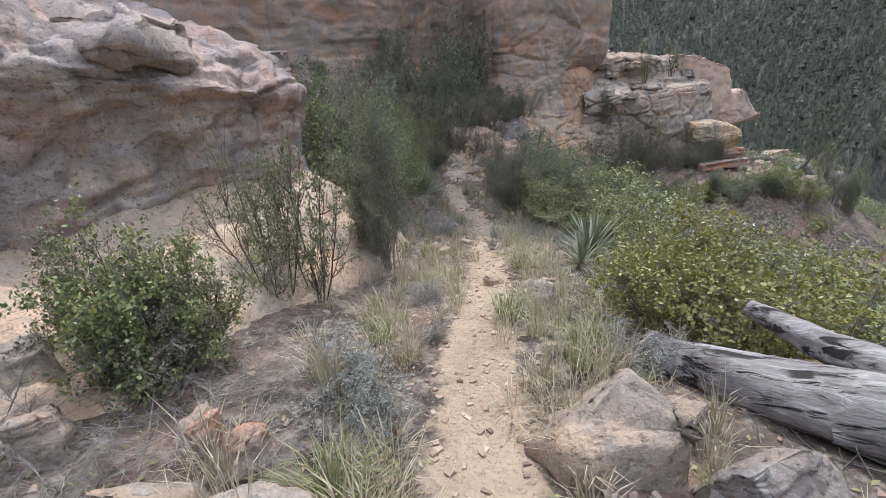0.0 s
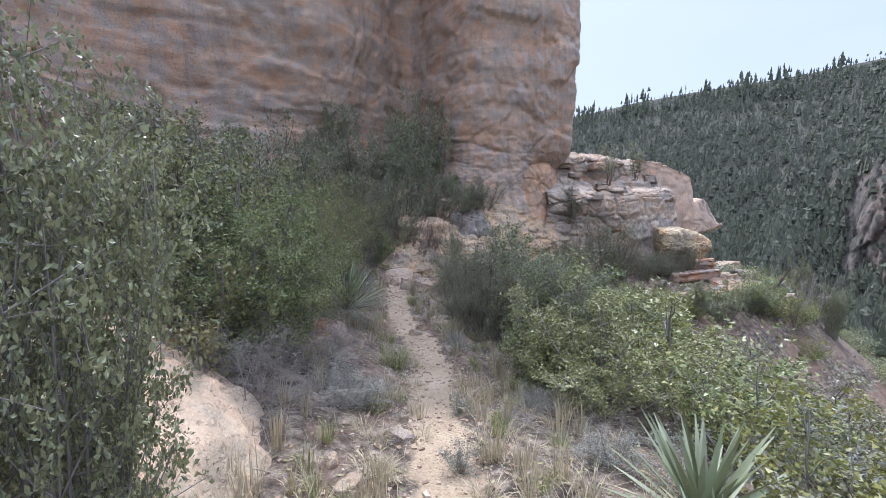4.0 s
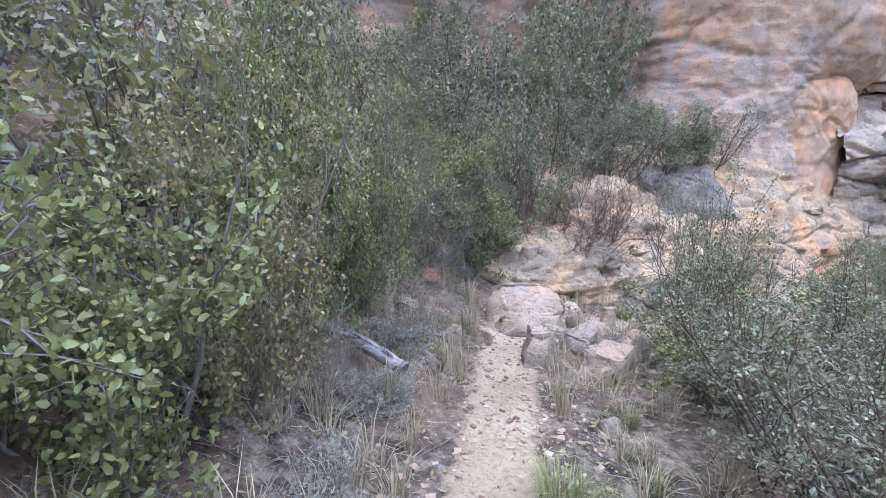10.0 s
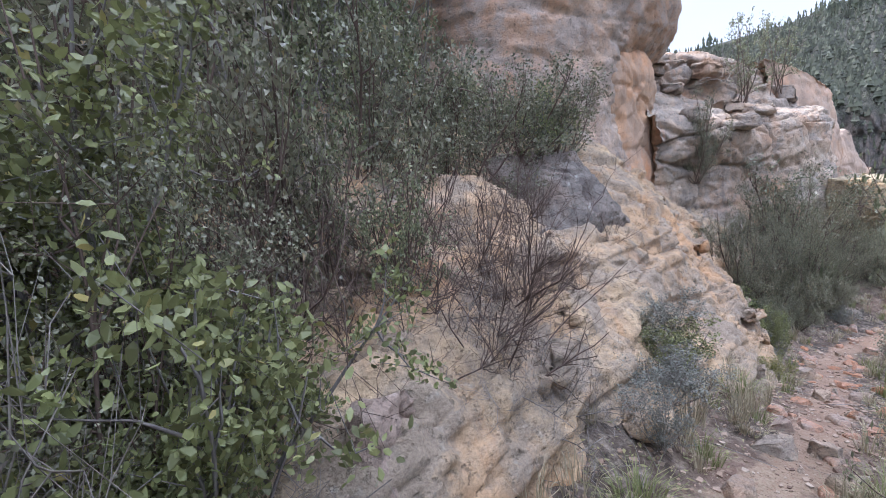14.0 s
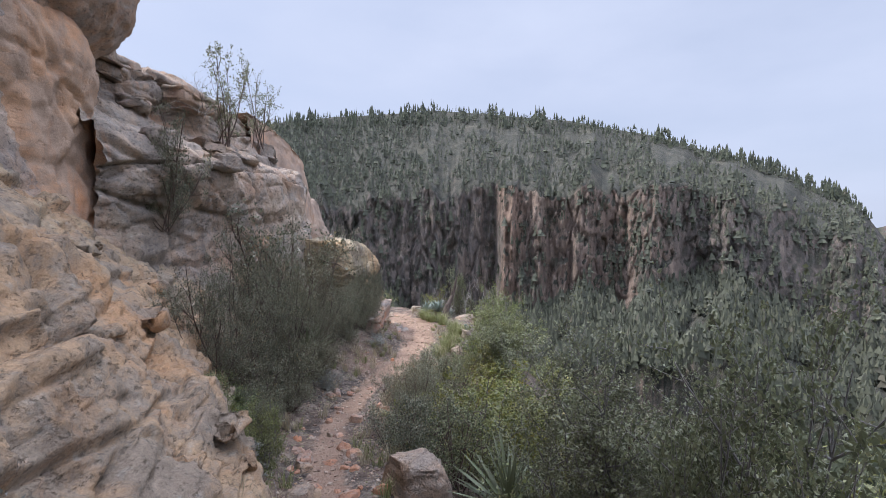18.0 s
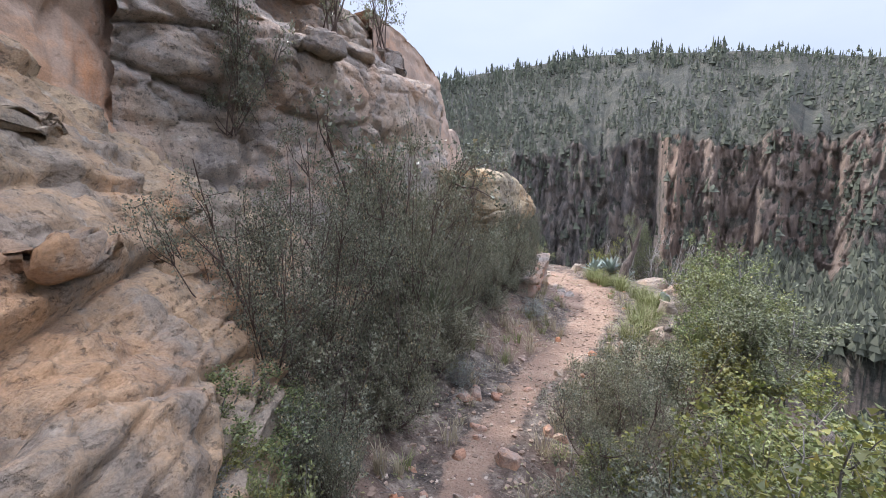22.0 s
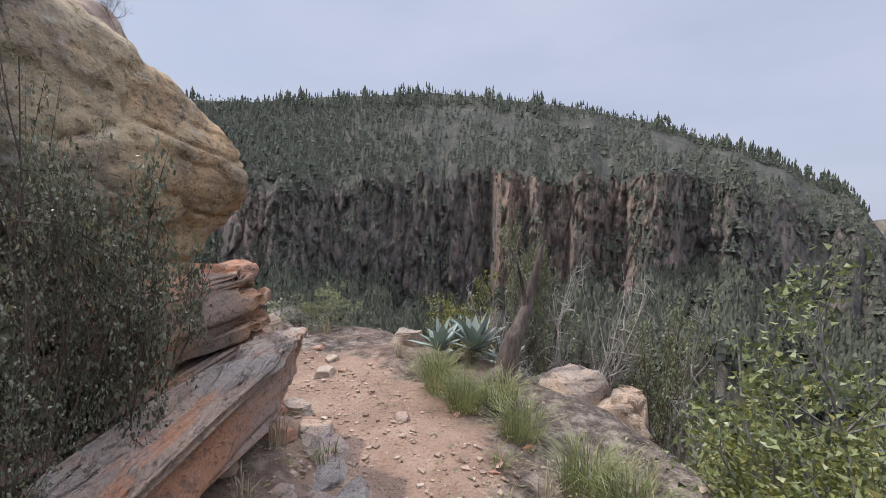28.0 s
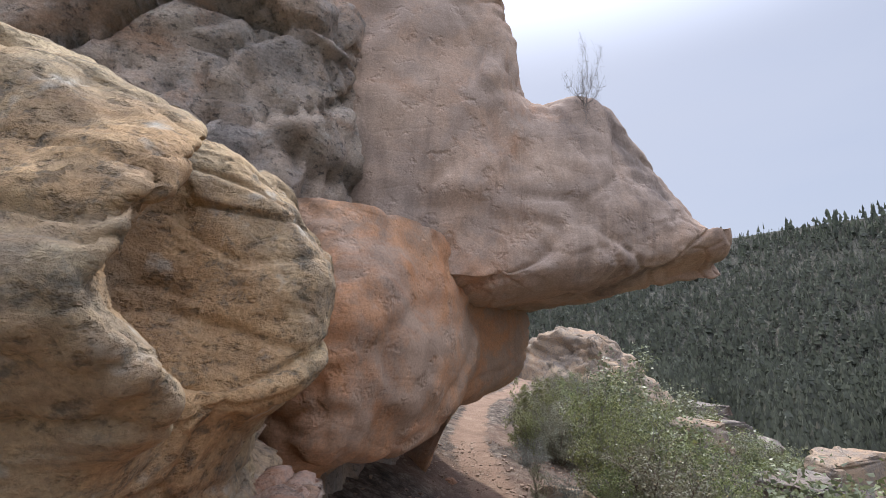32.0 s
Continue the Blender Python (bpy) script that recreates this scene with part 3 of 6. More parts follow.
# ledges that run on from the cliff's edge towards the bend: a lower wall, a sloping shelf, an upper bed
rock(loft("ledge_wall", [
    section(6.5, 21.5, -75, (0.5, -2.8), (0.1, -1.7), (0.25, -0.95), (0.1, -0.35), (-0.9, 0.25), (-1.2, 0.95), (-1.5, 1.2), (-4.0, 1.6)),
    section(7.5, 21.45, -82, (0.45, -2.9), (0.05, -1.8), (0.22, -0.95), (0.05, -0.45), (-1.0, 0.25), (-1.3, 1.0), (-1.6, 1.3), (-4.0, 1.7)),
    section(8.6, 21.5, -85, (0.6, -3.2), (0.1, -1.9), (0.25, -0.95), (0.0, -0.45), (-1.1, 0.25), (-1.4, 0.95), (-1.7, 1.3), (-4.0, 1.8)),
    section(9.8, 21.7, -88, (0.9, -3.7), (0.25, -2.2), (0.25, -0.95), (0.0, -0.4), (-1.0, 0.2), (-1.2, 0.9), (-1.5, 1.22), (-4.0, 1.6)),
    section(11.0, 21.8, -90, (1.1, -4.2), (0.45, -2.8), (0.25, -0.95), (0.0, -0.35), (-0.9, 0.1), (-1.2, 0.8), (-1.5, 1.1), (-4.0, 1.4)),
    section(12.2, 22.1, -88, (1.1, -4.4), (0.6, -3.0), (0.2, -1.1), (0.0, -0.25), (-0.8, 0.1), (-1.2, 0.75), (-1.6, 1.05), (-4.0, 1.2)),
    section(13.1, 22.5, -60, (0.5, -4.4), (0.2, -3.2), (0.1, -1.2), (0.0, -0.35), (-0.7, 0.1), (-1.0, 0.7), (-1.4, 1.0), (-3.6, 1.1)),
    section(13.2, 23.6, -10, (0.3, -4.5), (0.1, -3.4), (0.1, -2.0), (0.0, -0.8), (-0.1, 0.1), (-0.3, 0.7), (-0.7, 0.95), (-2.6, 1.0)),
    section(13.0, 25.5, 5, (0.6, -4.5), (0.4, -3.6), (0.5, -2.6), (0.3, -1.6), (0.1, -0.8), (-0.2, 0.0), (-0.6, 0.5), (-2.6, 0.8)),
    section(13.0, 28.0, 10, (0.6, -4.5), (0.4, -3.6), (0.5, -2.6), (0.3, -1.6), (0.1, -0.9), (-0.2, -0.2), (-0.6, 0.4), (-2.6, 1.6)),
    section(13.0, 36.0, 10, (0.6, -4.5), (0.4, -3.6), (0.5, -2.6), (0.3, -1.6), (0.1, -0.9), (-0.2, -0.2), (-0.6, 0.6), (-2.6, 3.6)),
], 360, 170, M_LEDGE, lump=0.08, lump_size=1.1, beds=0.05, bed_height=0.34, cracks=0.10, seed=71, fine=0.035, block=0.11, block_size=(1.5, 1.5, 0.8), flatten=0.5),
    "jointed pale sandstone ledges running out from the cliff", "cliff", "structure")


# the overhanging nose above the bend
def nose_cut(x, front, low, top, back):
    """A cut across the nose at x: its hollow underside, round lip, face and top."""
    m = 0.5 * (low + top)
    return [(x, back, top - 0.2), (x, back, low + 0.05), (x, 0.5 * (front + back), low - 0.1), (x, front + 0.3, low - 0.02), (x, front + 0.05, low + 0.08), (x, front, low + 0.25), (x, front + 0.08, m),
            (x, front + 0.3, top - 0.15), (x, front + 0.6, top), (x, back, top + 0.05)]


rock(loft("overhanging_rock", [
    nose_cut(11.6, 22.75, -2.6, 1.2, 25.6), nose_cut(12.8, 22.7, -2.5, 0.9, 25.6), nose_cut(13.7, 22.75, -2.4, 0.62, 25.6), nose_cut(14.2, 22.82, -2.38, 0.38, 25.3), nose_cut(14.42, 22.85, -2.36, -0.1, 25.0),
    nose_cut(14.56, 22.85, -2.34, -0.68, 24.9), nose_cut(15.15, 22.92, -2.26, -0.62, 24.4), nose_cut(15.5, 22.98, -2.18, -0.98, 24.1), nose_cut(15.82, 23.05, -2.1, -1.36, 23.9),
    nose_cut(16.06, 23.12, -2.06, -1.74, 23.7), nose_cut(16.16, 23.3, -2.02, -1.86, 23.6),
], 240, 170, M_NOSE, lump=0.05, lump_size=0.9, seed=5, fine=0.022, block=0.028, block_size=(1.0, 1.0, 0.8), cracks=0.02, flatten=0.8, pits=0.015), "smooth pinkish overhanging sandstone nose above the trail")
rock(loft("orange_alcove", [
    section(4.5, 21.2, -100, (0.3, -1.9), (-0.1, -1.0), (-0.3, -0.2), (-0.3, 0.5), (-0.5, 1.2)),
    section(5.3, 21.0, -95, (0.25, -2.2), (-0.05, -1.2), (-0.15, -0.3), (-0.1, 0.5), (-0.4, 1.2)),
    section(6.1, 21.2, -85, (0.2, -2.4), (-0.05, -1.3), (-0.15, -0.3), (-0.1, 0.5), (-0.4, 1.2)),
    section(6.8, 21.55, -75, (0.2, -2.5), (0.0, -1.4), (-0.1, -0.4), (-0.1, 0.4), (-0.4, 1.1)),
    section(7.5, 22.4, -60, (0.2, -2.6), (-0.1, -1.5), (-0.2, -0.5), (-0.2, 0.4), (-0.5, 1.1)),
], 110, 80, M_ORANGE, lump=0.08, lump_size=0.6, seed=16, fine=0.03, block=0.05, block_size=(1.2, 1.2, 0.9), cracks=0.04), "smooth orange sandstone alcove at the cliff's corner")
rock(loft("undercut_wall", [
    section(12.6, 22.4, -60, (-0.2, -4.2), (-0.1, -3.4), (0.1, -2.95), (0.2, -2.55), (0.0, -2.0)),
    section(13.3, 21.9, -40, (-0.5, -4.3), (-0.2, -3.5), (0.1, -3.2), (0.2, -2.6), (0.0, -2.0)),
    section(13.72, 22.5, -18, (-0.9, -4.3), (-0.5, -3.5), (0.05, -3.3), (0.2, -2.8), (0.05, -2.0)),
    section(14.0, 23.4, -15, (-1.1, -4.3), (-0.6, -3.5), (0.0, -3.25), (0.22, -2.8), (0.1, -2.0)),
    section(14.45, 24.4, -5, (-1.3, -4.3), (-0.7, -3.5), (0.1, -3.1), (0.25, -2.7), (0.12, -2.0)),
    section(14.3, 25.2, 60, (-1.3, -4.2), (-0.65, -3.45), (0.1, -2.95), (0.1, -2.55), (0.0, -2.0)),
    section(13.4, 25.8, 80, (-1.3, -4.2), (-0.65, -3.45), (0.1, -2.95), (0.1, -2.55), (0.0, -2.0)),
], 150, 80, M_ORANGE, lump=0.05, lump_size=0.7, seed=6, fine=0.025, block=0.03, block_size=(0.8, 0.8, 0.6), cracks=0.02), "hollowed orange sandstone wall under the overhang")


def blob_rock(name, center, size, material, seed, label, rot=0.0, cuts=(), n=64, lump=0.14, lump_size=0.6, beds=0.05, bed_height=0.22, fine=0.02, squash=3.0, block=0.0, block_size=(1, 1, 1), joints=0.0):
    """One rock mass from a rounded block (a superellipsoid), cut by planes (normal, distance, as shares of its size)."""
    u = np.linspace(0, 2 * math.pi, n, endpoint=False)
    v = np.linspace(-math.pi / 2, math.pi / 2, n // 2)
    U, W = np.meshgrid(u, v, indexing="ij")
    e = 2.0 / squash
    pw = lambda a: np.sign(a) * np.abs(a) ** e
    Q = np.stack([pw(np.cos(W)) * pw(np.cos(U)), pw(np.cos(W)) * pw(np.sin(U)), pw(np.sin(W))], 2).reshape(-1, 3)
    for nx, ny, nz, d in cuts:
        nn = np.array((nx, ny, nz)) / math.sqrt(nx * nx + ny * ny + nz * nz)
        Q = Q - np.maximum(Q @ nn - d, 0)[:, None] * nn
    V = Q * np.array(size)
    c, s = math.cos(radians(rot)), math.sin(radians(rot))
    V = V @ np.array([[c, s, 0], [-s, c, 0], [0, 0, 1]]) + np.array(center)
    P = V.reshape(n, n // 2, 3)
    N = np.cross(np.roll(P, -1, 0) - np.roll(P, 1, 0), np.gradient(P, axis=1))
    N /= np.linalg.norm(N, axis=2, keepdims=True) + 1e-9
    N[:, 0], N[:, -1] = (0, 0, -1), (0, 0, 1)
    V = weather(V, N.reshape(-1, 3), lump, lump_size, beds, bed_height, joints, seed, fine, block, block_size)
    V[0::n // 2], V[n // 2 - 1::n // 2] = V[0::n // 2].mean(0), V[n // 2 - 1::n // 2].mean(0)
    return rock(new(name, mesh_of(name, V, grid_faces(n, n // 2, True), material)), label)


# lichened knob at the bend and the thin beds under it
def knob_level(z, rise, *xy):
    """One level of the knob; its crown climbs away from the corner by rise."""
    return [(x, y, z + rise * min(max(13.46 - x, 0), 0.9)) for x, y in xy]


rock(loft("lichened_rock", [
    knob_level(-2.12, 0.32, (11.7, 22.1), (11.7, 21.6), (12.2, 21.5), (12.6, 21.4), (12.9, 21.3), (12.95, 21.4), (13.0, 21.5), (12.9, 21.7), (12.5, 22.0)),
    knob_level(-2.16, 0.34, (11.7, 22.1), (11.5, 20.8), (12.3, 20.7), (12.95, 20.72), (13.3, 20.76), (13.15, 21.0), (13.3, 21.1), (13.2, 21.5), (12.6, 22.1)),
    knob_level(-2.24, 0.3, (11.7, 22.1), (11.4, 20.56), (12.3, 20.44), (13.0, 20.52), (13.46, 20.62), (13.2, 20.88), (13.46, 21.02), (13.36, 21.4), (12.6, 22.1)),
    knob_level(-2.42, 0.12, (11.7, 22.1), (11.35, 20.46), (12.3, 20.34), (13.0, 20.40), (13.52, 20.44), (13.18, 20.84), (13.6, 20.98), (13.46, 21.4), (12.6, 22.1)),
    knob_level(-2.62, 0.0, (11.7, 22.1), (11.35, 20.45), (12.3, 20.31), (13.0, 20.36), (13.50, 20.36), (13.22, 20.78), (13.64, 20.97), (13.46, 21.4), (12.6, 22.1)),
    knob_level(-2.80, 0.0, (11.7, 22.1), (11.4, 20.5), (12.3, 20.36), (13.0, 20.42), (13.52, 20.50), (13.4, 20.72), (13.62, 20.94), (13.42, 21.35), (12.6, 22.1)),
    knob_level(-2.95, 0.0, (11.7, 22.1), (11.5, 20.6), (12.3, 20.46), (13.0, 20.5), (13.36, 20.56), (13.38, 20.72), (13.42, 20.9), (13.36, 21.3), (12.6, 22.1)),
    knob_level(-3.3, 0.0, (11.7, 22.1), (11.5, 20.6), (12.3, 20.48), (12.9, 20.5), (13.28, 20.58), (13.3, 20.72), (13.32, 20.9), (13.3, 21.3), (12.6, 22.1)),
], 150, 260, M_LICHEN, lump=0.03, lump_size=0.5, beds=0.008, bed_height=0.11, cracks=0.02, seed=7, fine=0.025, block=0.035, block_size=(0.8, 0.8, 0.5), pits=0.02), "lichen-blackened yellow sandstone knob with a hollow side")
bedded = tagged(new("bedded_rock"), "thin-bedded brown and orange sandstone under the knob", "rock formation")


def bed(*a, **k):
    """One layer of the bedded rock, a part of it."""
    ob = blob_rock(*a, **k)
    for key in ("label", "category"):
        if key in ob:
            del ob[key]
    ob.parent = bedded


bed("rock_core", (12.6, 21.2, -3.4), (0.82, 0.62, 0.75), M_TAN, 27, "brown sandstone core under the knob", 8, n=90, lump=0.08, fine=0.02, block=0.05, block_size=(0.4, 0.4, 0.12), joints=0.03)
for i in range(15):
    _t = i / 14
    bed("rock_layer", (12.9 - 0.28 * _t + 0.07 * math.sin(i * 2.4), 20.78 - 0.2 * _t + 0.05 * math.sin(i * 3.7), -3.17 - 0.70 * _t), (0.80 + 0.22 * _t + 0.05 * math.sin(i * 5.1), 0.47, 0.028 + 0.022 * abs(math.sin(i * 2.7))),
              (M_RED, M_BED, M_TAN, M_BED, M_ORANGE)[i % 5], 80 + i, "thin-bedded orange sandstone layer at the bend", 9 + 5 * math.sin(i * 1.9), n=96, lump=0.02, lump_size=0.3, beds=0.012, bed_height=0.03,
              fine=0.02, squash=9, block=0.03, block_size=(0.3, 0.3, 0.3), joints=0.035)
slab = tagged(new("tilted_slab"), "tilted red sandstone slab with a pale grey top", "rock formation")


def slab_part(name, center, size, material, seed):
    ob = blob_rock(name, center, size, material, seed, "", 13, n=140, lump=0.05, lump_size=0.35, beds=0.02, bed_height=0.04, fine=0.03, squash=7, block=0.05, block_size=(0.4, 0.4, 0.25), joints=0.035)
    del ob["category"]
    ob.parent = slab


slab_part("slab_body", (0.0, 0.09, -0.17), (1.26, 0.13, 0.16), M_RED, 91)
slab_part("slab_top", (0.0, 0.03, 0.0), (1.29, 0.13, 0.035), M_LEDGE, 92)
slab.matrix_basis = pose(12.56, 19.9, -3.59, 0, -1.5, 0)


# ---- the far side of the canyon ----
EYE = (6.0, 17.0, -2.5)
SKYLINE = np.array([(20, 9), (-10, 9.8), (-22, 10.2), (-30, 11.6), (-37, 12.3), (-44, 12.7), (-54, 13.6), (-62, 15.1), (-75, 16.5), (-82, 16.1), (-92, 15.0),
                    (-102, 12.6), (-108, 10.2), (-115, 7.0), (-120, 4.2), (-122.5, 0.0), (-125, -6), (-132, -12)])
CLIFFTOP = np.array([(20, -3), (-44, -3), (-52, 2.6), (-64, 3.9), (-82, 5.5), (-95, 5.6), (-104, 5.4), (-113, 3.4), (-120, 0.0), (-124, -6.5), (-132, -12.5)])
CLIFFFOOT = np.array([(20, -6), (-44, -6), (-52, -8.6), (-62, -9.2), (-75, -11.5), (-84, -12.0), (-95, -8.5), (-104, -6.5), (-112, -7.0), (-120, -10), (-132, -15)])


def along(table, az):
    return np.interp(-az, -table[:, 0], table[:, 1])


def hill_point(az, v):
    """The far hillside: az in degrees from +y, v from the canyon floor (0) to the ridge (1)."""
    foot, top, sky = along(CLIFFFOOT, az), along(CLIFFTOP, az), along(SKYLINE, az)
    a = np.radians(az)
    ring = np.stack([np.sin(a), np.cos(a), np.zeros_like(a)], 1)
    top = top + 1.8 * fbm(ring * 26, 5, 71)
    foot = foot + 2.4 * fbm(ring * 20, 5, 73)
    q = np.stack([np.sin(a) * 40, np.cos(a) * 40, v * 2], 1)
    cliffy = smooth(-46, -53, az) * (1 - 0.6 * smooth(-108, -118, az))
    buttress = 34 * smooth(-83.0, -84.6, az) * (1 - smooth(-103, -108, az)) + 10 * smooth(-50, -53, az) * (1 - smooth(-56, -62, az))
    wall = 300 - buttress * cliffy + 26 * fbm(q * 0.35, 4, 3)
    rnd, tilt, joint = blocks(np.stack([np.sin(a) * 48, np.cos(a) * 48, v * 9.0], 1), 8)
    rnd2, _, joint2 = blocks(np.stack([np.sin(a) * 130, np.cos(a) * 130, v * 22.0], 1), 9)
    col = 0.8 * rnd + 0.5 * rnd2 - 0.7 * smooth(0, 0.25, joint) - 0.3 * smooth(0, 0.2, joint2)
    k1, k2, k3 = smooth(0, 0.25, v), np.clip((v - 0.25) / 0.35, 0, 1), np.clip((v - 0.6) / 0.4, 0, 1)
    r = 190 + (wall - 190) * np.clip(v / 0.25, 0, 1) + (10 + 40 * (1 - cliffy)) * k2 + 230 * k3 ** 1.15
    ledge = np.floor(k2 * 4 + 1.6 * fbm(q * 1.3, 3, 61)) / 4
    r = r + cliffy * (2.8 * col * smooth(0, 0.04, k2) * (1 - smooth(0, 0.1, k3)) + 11.0 * np.clip(ledge, 0, 1) * (k2 > 0))
    e0 = foot - 9
    el = e0 + (foot - e0) * np.clip(v / 0.25, 0, 1) + (top - foot) * k2 + (sky - 1.0 - top) * k3 ** 0.85
    z = EYE[2] + r * np.tan(np.radians(el)) + (7.0 * fbm(q * 0.5, 5, 14)) * smooth(0, 0.12, k3) * (1 - smooth(0.85, 1.0, k3))
    z = np.where(v <= 0.001, z - 60, z)
    return np.stack([EYE[0] + r * np.sin(-a), EYE[1] + r * np.cos(a), z], 1)


def far_rock():
    s = Nodes("far_hillside")
    n = s.node("ShaderNodeSeparateXYZ", Vector=s.pos.outputs["Normal"])
    flat = s.math("ADD", n.outputs["Z"], s.math("MULTIPLY", s.math("SUBTRACT", s.noise(0.08, 5, 0.7), 0.5), 0.7))
    # the wall's dark tones are lifted in colour to stand in for haze
    face = s.ramp(s.noise((0.10, 0.10, 0.045), 8, 0.78, 0.8), (0.34, (0.075, 0.070, 0.066)), (0.46, (0.15, 0.13, 0.118)), (0.58, (0.25, 0.20, 0.165)), (0.72, (0.42, 0.34, 0.27)))
    slope = s.ramp(s.noise(0.11, 9, 0.82), (0.38, (0.030, 0.032, 0.026)), (0.49, (0.056, 0.055, 0.043)), (0.60, (0.09, 0.082, 0.064)), (0.74, (0.19, 0.155, 0.125)))
    # paler buttress rock; its strongest tone is painted sunlight on left edges
    bare = s.node("ShaderNodeAttribute")
    bare.attribute_name = "sunlit_pale"
    sunlit_pale = s.ramp(s.noise((0.08, 0.08, 0.03), 8, 0.78, 0.8), (0.34, (0.07, 0.055, 0.048)), (0.46, (0.24, 0.165, 0.125)), (0.58, (0.38, 0.27, 0.20)), (0.72, (0.52, 0.42, 0.33)))
    slope = s.mix(s.ramp(s.noise(0.028, 6, 0.7), (0.5, 0.0), (0.64, 0.3)), slope, s.ramp(s.noise(0.3, 6, 0.8), (0.4, (0.06, 0.063, 0.042)), (0.6, (0.18, 0.155, 0.11))))
    face = s.mix(bare.outputs["Fac"], face, sunlit_pale)
    face = s.mix(s.ramp(s.noise(0.07, 8, 0.8), (0.5, 0.0), (0.6, 0.85)), face, slope)
    col = s.mix(s.ramp(flat, (0.30, 0.0), (0.55, 1.0)), face, slope)
    return s.done(col, 0.95, s.bump(s.noise((0.3, 0.3, 0.06), 6, 0.75), 0.8, 2.5))


M_FAR = far_rock()


def build_hill():
    az = np.linspace(20, -132, 1000)
    v = np.concatenate([np.linspace(0, 0.25, 14, endpoint=False), np.linspace(0.25, 0.6, 46, endpoint=False), np.linspace(0.6, 1.0, 40)])
    A, B = np.meshgrid(az, v, indexing="ij")
    V = hill_point(A.ravel(), B.ravel())
    back = V.reshape(len(az), len(v), 3)[:, -1:].copy()
    out = back - np.array(EYE)
    back = back + out * 0.5
    back[:, :, 2] -= 160
    P = np.concatenate([V.reshape(len(az), len(v), 3), back], 1)
    ob = new("far_hillside", mesh_of("far_hillside", P.reshape(-1, 3), grid_faces(len(az), len(v) + 1), M_FAR))
    edge = np.repeat(az, len(v) + 1) + 1.2 * fbm(P.reshape(-1, 3) * 0.03, 3, 41)      # pale buttress rock, with sunlight painted onto the left edges
    sunlit_pale = smooth(-83.4, -84.2, edge) * (1 - 0.5 * smooth(-85.6, -87, edge)) * (1 - smooth(-103, -107, edge)) + 0.4 * smooth(-52, -53, edge) * (1 - smooth(-55, -57, edge))
    at = ob.data.attributes.new("sunlit_pale", "FLOAT", "POINT")
    at.data.foreach_set("value", sunlit_pale.astype(np.float32))
    tagged(ob, "forested canyon hillside with a dark columned cliff band", "hillside", kind="structure")


build_hill()


def conifers(name, places, heights, seed, label, bare=0.0, slim=(0.09, 0.2)):
    """Far pines in one mesh: a trunk and ragged tiers of boughs each."""
    rng = np.random.default_rng(seed)
    V, F, k = [], [], 0
    for (x, y, z), h in zip(places, heights):
        w = h * rng.uniform(*slim)
        lean = rng.normal(0, 0.03, 2) * h
        start = rng.uniform(0.1, 0.35) if rng.random() > bare else rng.uniform(0.5, 0.75)
        t = h * 0.012
        V += [(x - t, y - t, z - 1), (x + t, y - t, z - 1), (x, y + t, z - 1), (x + lean[0], y + lean[1], z + h * 0.98)]
        F += [(k, k + 1, k + 3), (k + 1, k + 2, k + 3), (k + 2, k, k + 3)]
        k += 4
        tiers = 3 if rng.random() > bare * 0.6 else 1
        for i in range(tiers):
            f0 = start + (1 - start) * i / tiers
            f1 = min(1.0, f0 + (1 - start) / tiers * 1.5)
            r = w * (1 - 0.72 * (f0 - start) / (1 - start)) * (1 if tiers > 1 else 0.6)
            ph = rng.uniform(0, 6)
            for j in range(6):
                a = ph + j * 1.0472
                rr = r * rng.uniform(0.75, 1.3) * (1.0 if j % 2 else 0.45)
                V.append((x + lean[0] * f0 + rr * math.cos(a), y + lean[1] * f0 + rr * math.sin(a), z + h * (f0 - rng.uniform(0, 0.08))))
            V.append((x + lean[0] * f1, y + lean[1] * f1, z + h * f1))
            F += [(k + j, k + (j + 1) % 6, k + 6) for j in range(6)]
            k += 7
    tagged(new(name, mesh_of(name, V, F, M_PINE, True)), label, "trees", kind="stuff")


_r = np.random.default_rng(4)
_n1 = 3400
_az = _r.uniform(-121, 10, _n1)
_tall = 0.55 + 0.45 * smooth(-0.35, 0.25, fbm(np.stack([_az * 0.7, _az * 0, _az * 0], 1), 3, 78))      # stands and gaps along the ridge
conifers("ridge_pines", hill_point(_az, _r.uniform(0.93, 1.0, _n1)), (5 + 13 * _r.random(_n1) ** 1.5) * _tall, 1, "ragged pines along the far ridge, some burnt bare", 0.3, (0.10, 0.21))
_n2 = 42000
_az, _v = _r.uniform(-124, 10, _n2), np.where(_r.random(_n2) < 0.4, _r.uniform(0.02, 0.27, _n2), _r.uniform(0.0, 0.96, _n2))
_keep = (fbm(np.stack([_az * 0.25, _v * 9, _v * 0], 1), 3, 77) > np.where(_v < 0.28, -0.35, np.where(_az > -50, -0.45, -0.12))) & ~((_v > 0.25) & (_v < 0.6) & (_az < -50) & (_r.random(_n2) < 0.5))
_low = _keep & (_v < 0.27)
_keep &= ~_low
conifers("hillside_pines", hill_point(_az[_keep], _v[_keep]), 2.5 + 8 * _r.random(_keep.sum()) ** 2.2, 2, "pines scattered over the far hillside", 0.2, (0.13, 0.32))
conifers("canyon_pines", hill_point(_az[_low], _v[_low]), _r.uniform(5, 12, _low.sum()), 3, "dense green pines on the canyon floor", 0.1, (0.15, 0.26))
_n3 = 10000
_az = 10 - 62 * _r.random(_n3) - 34 * _r.random(_n3) ** 3
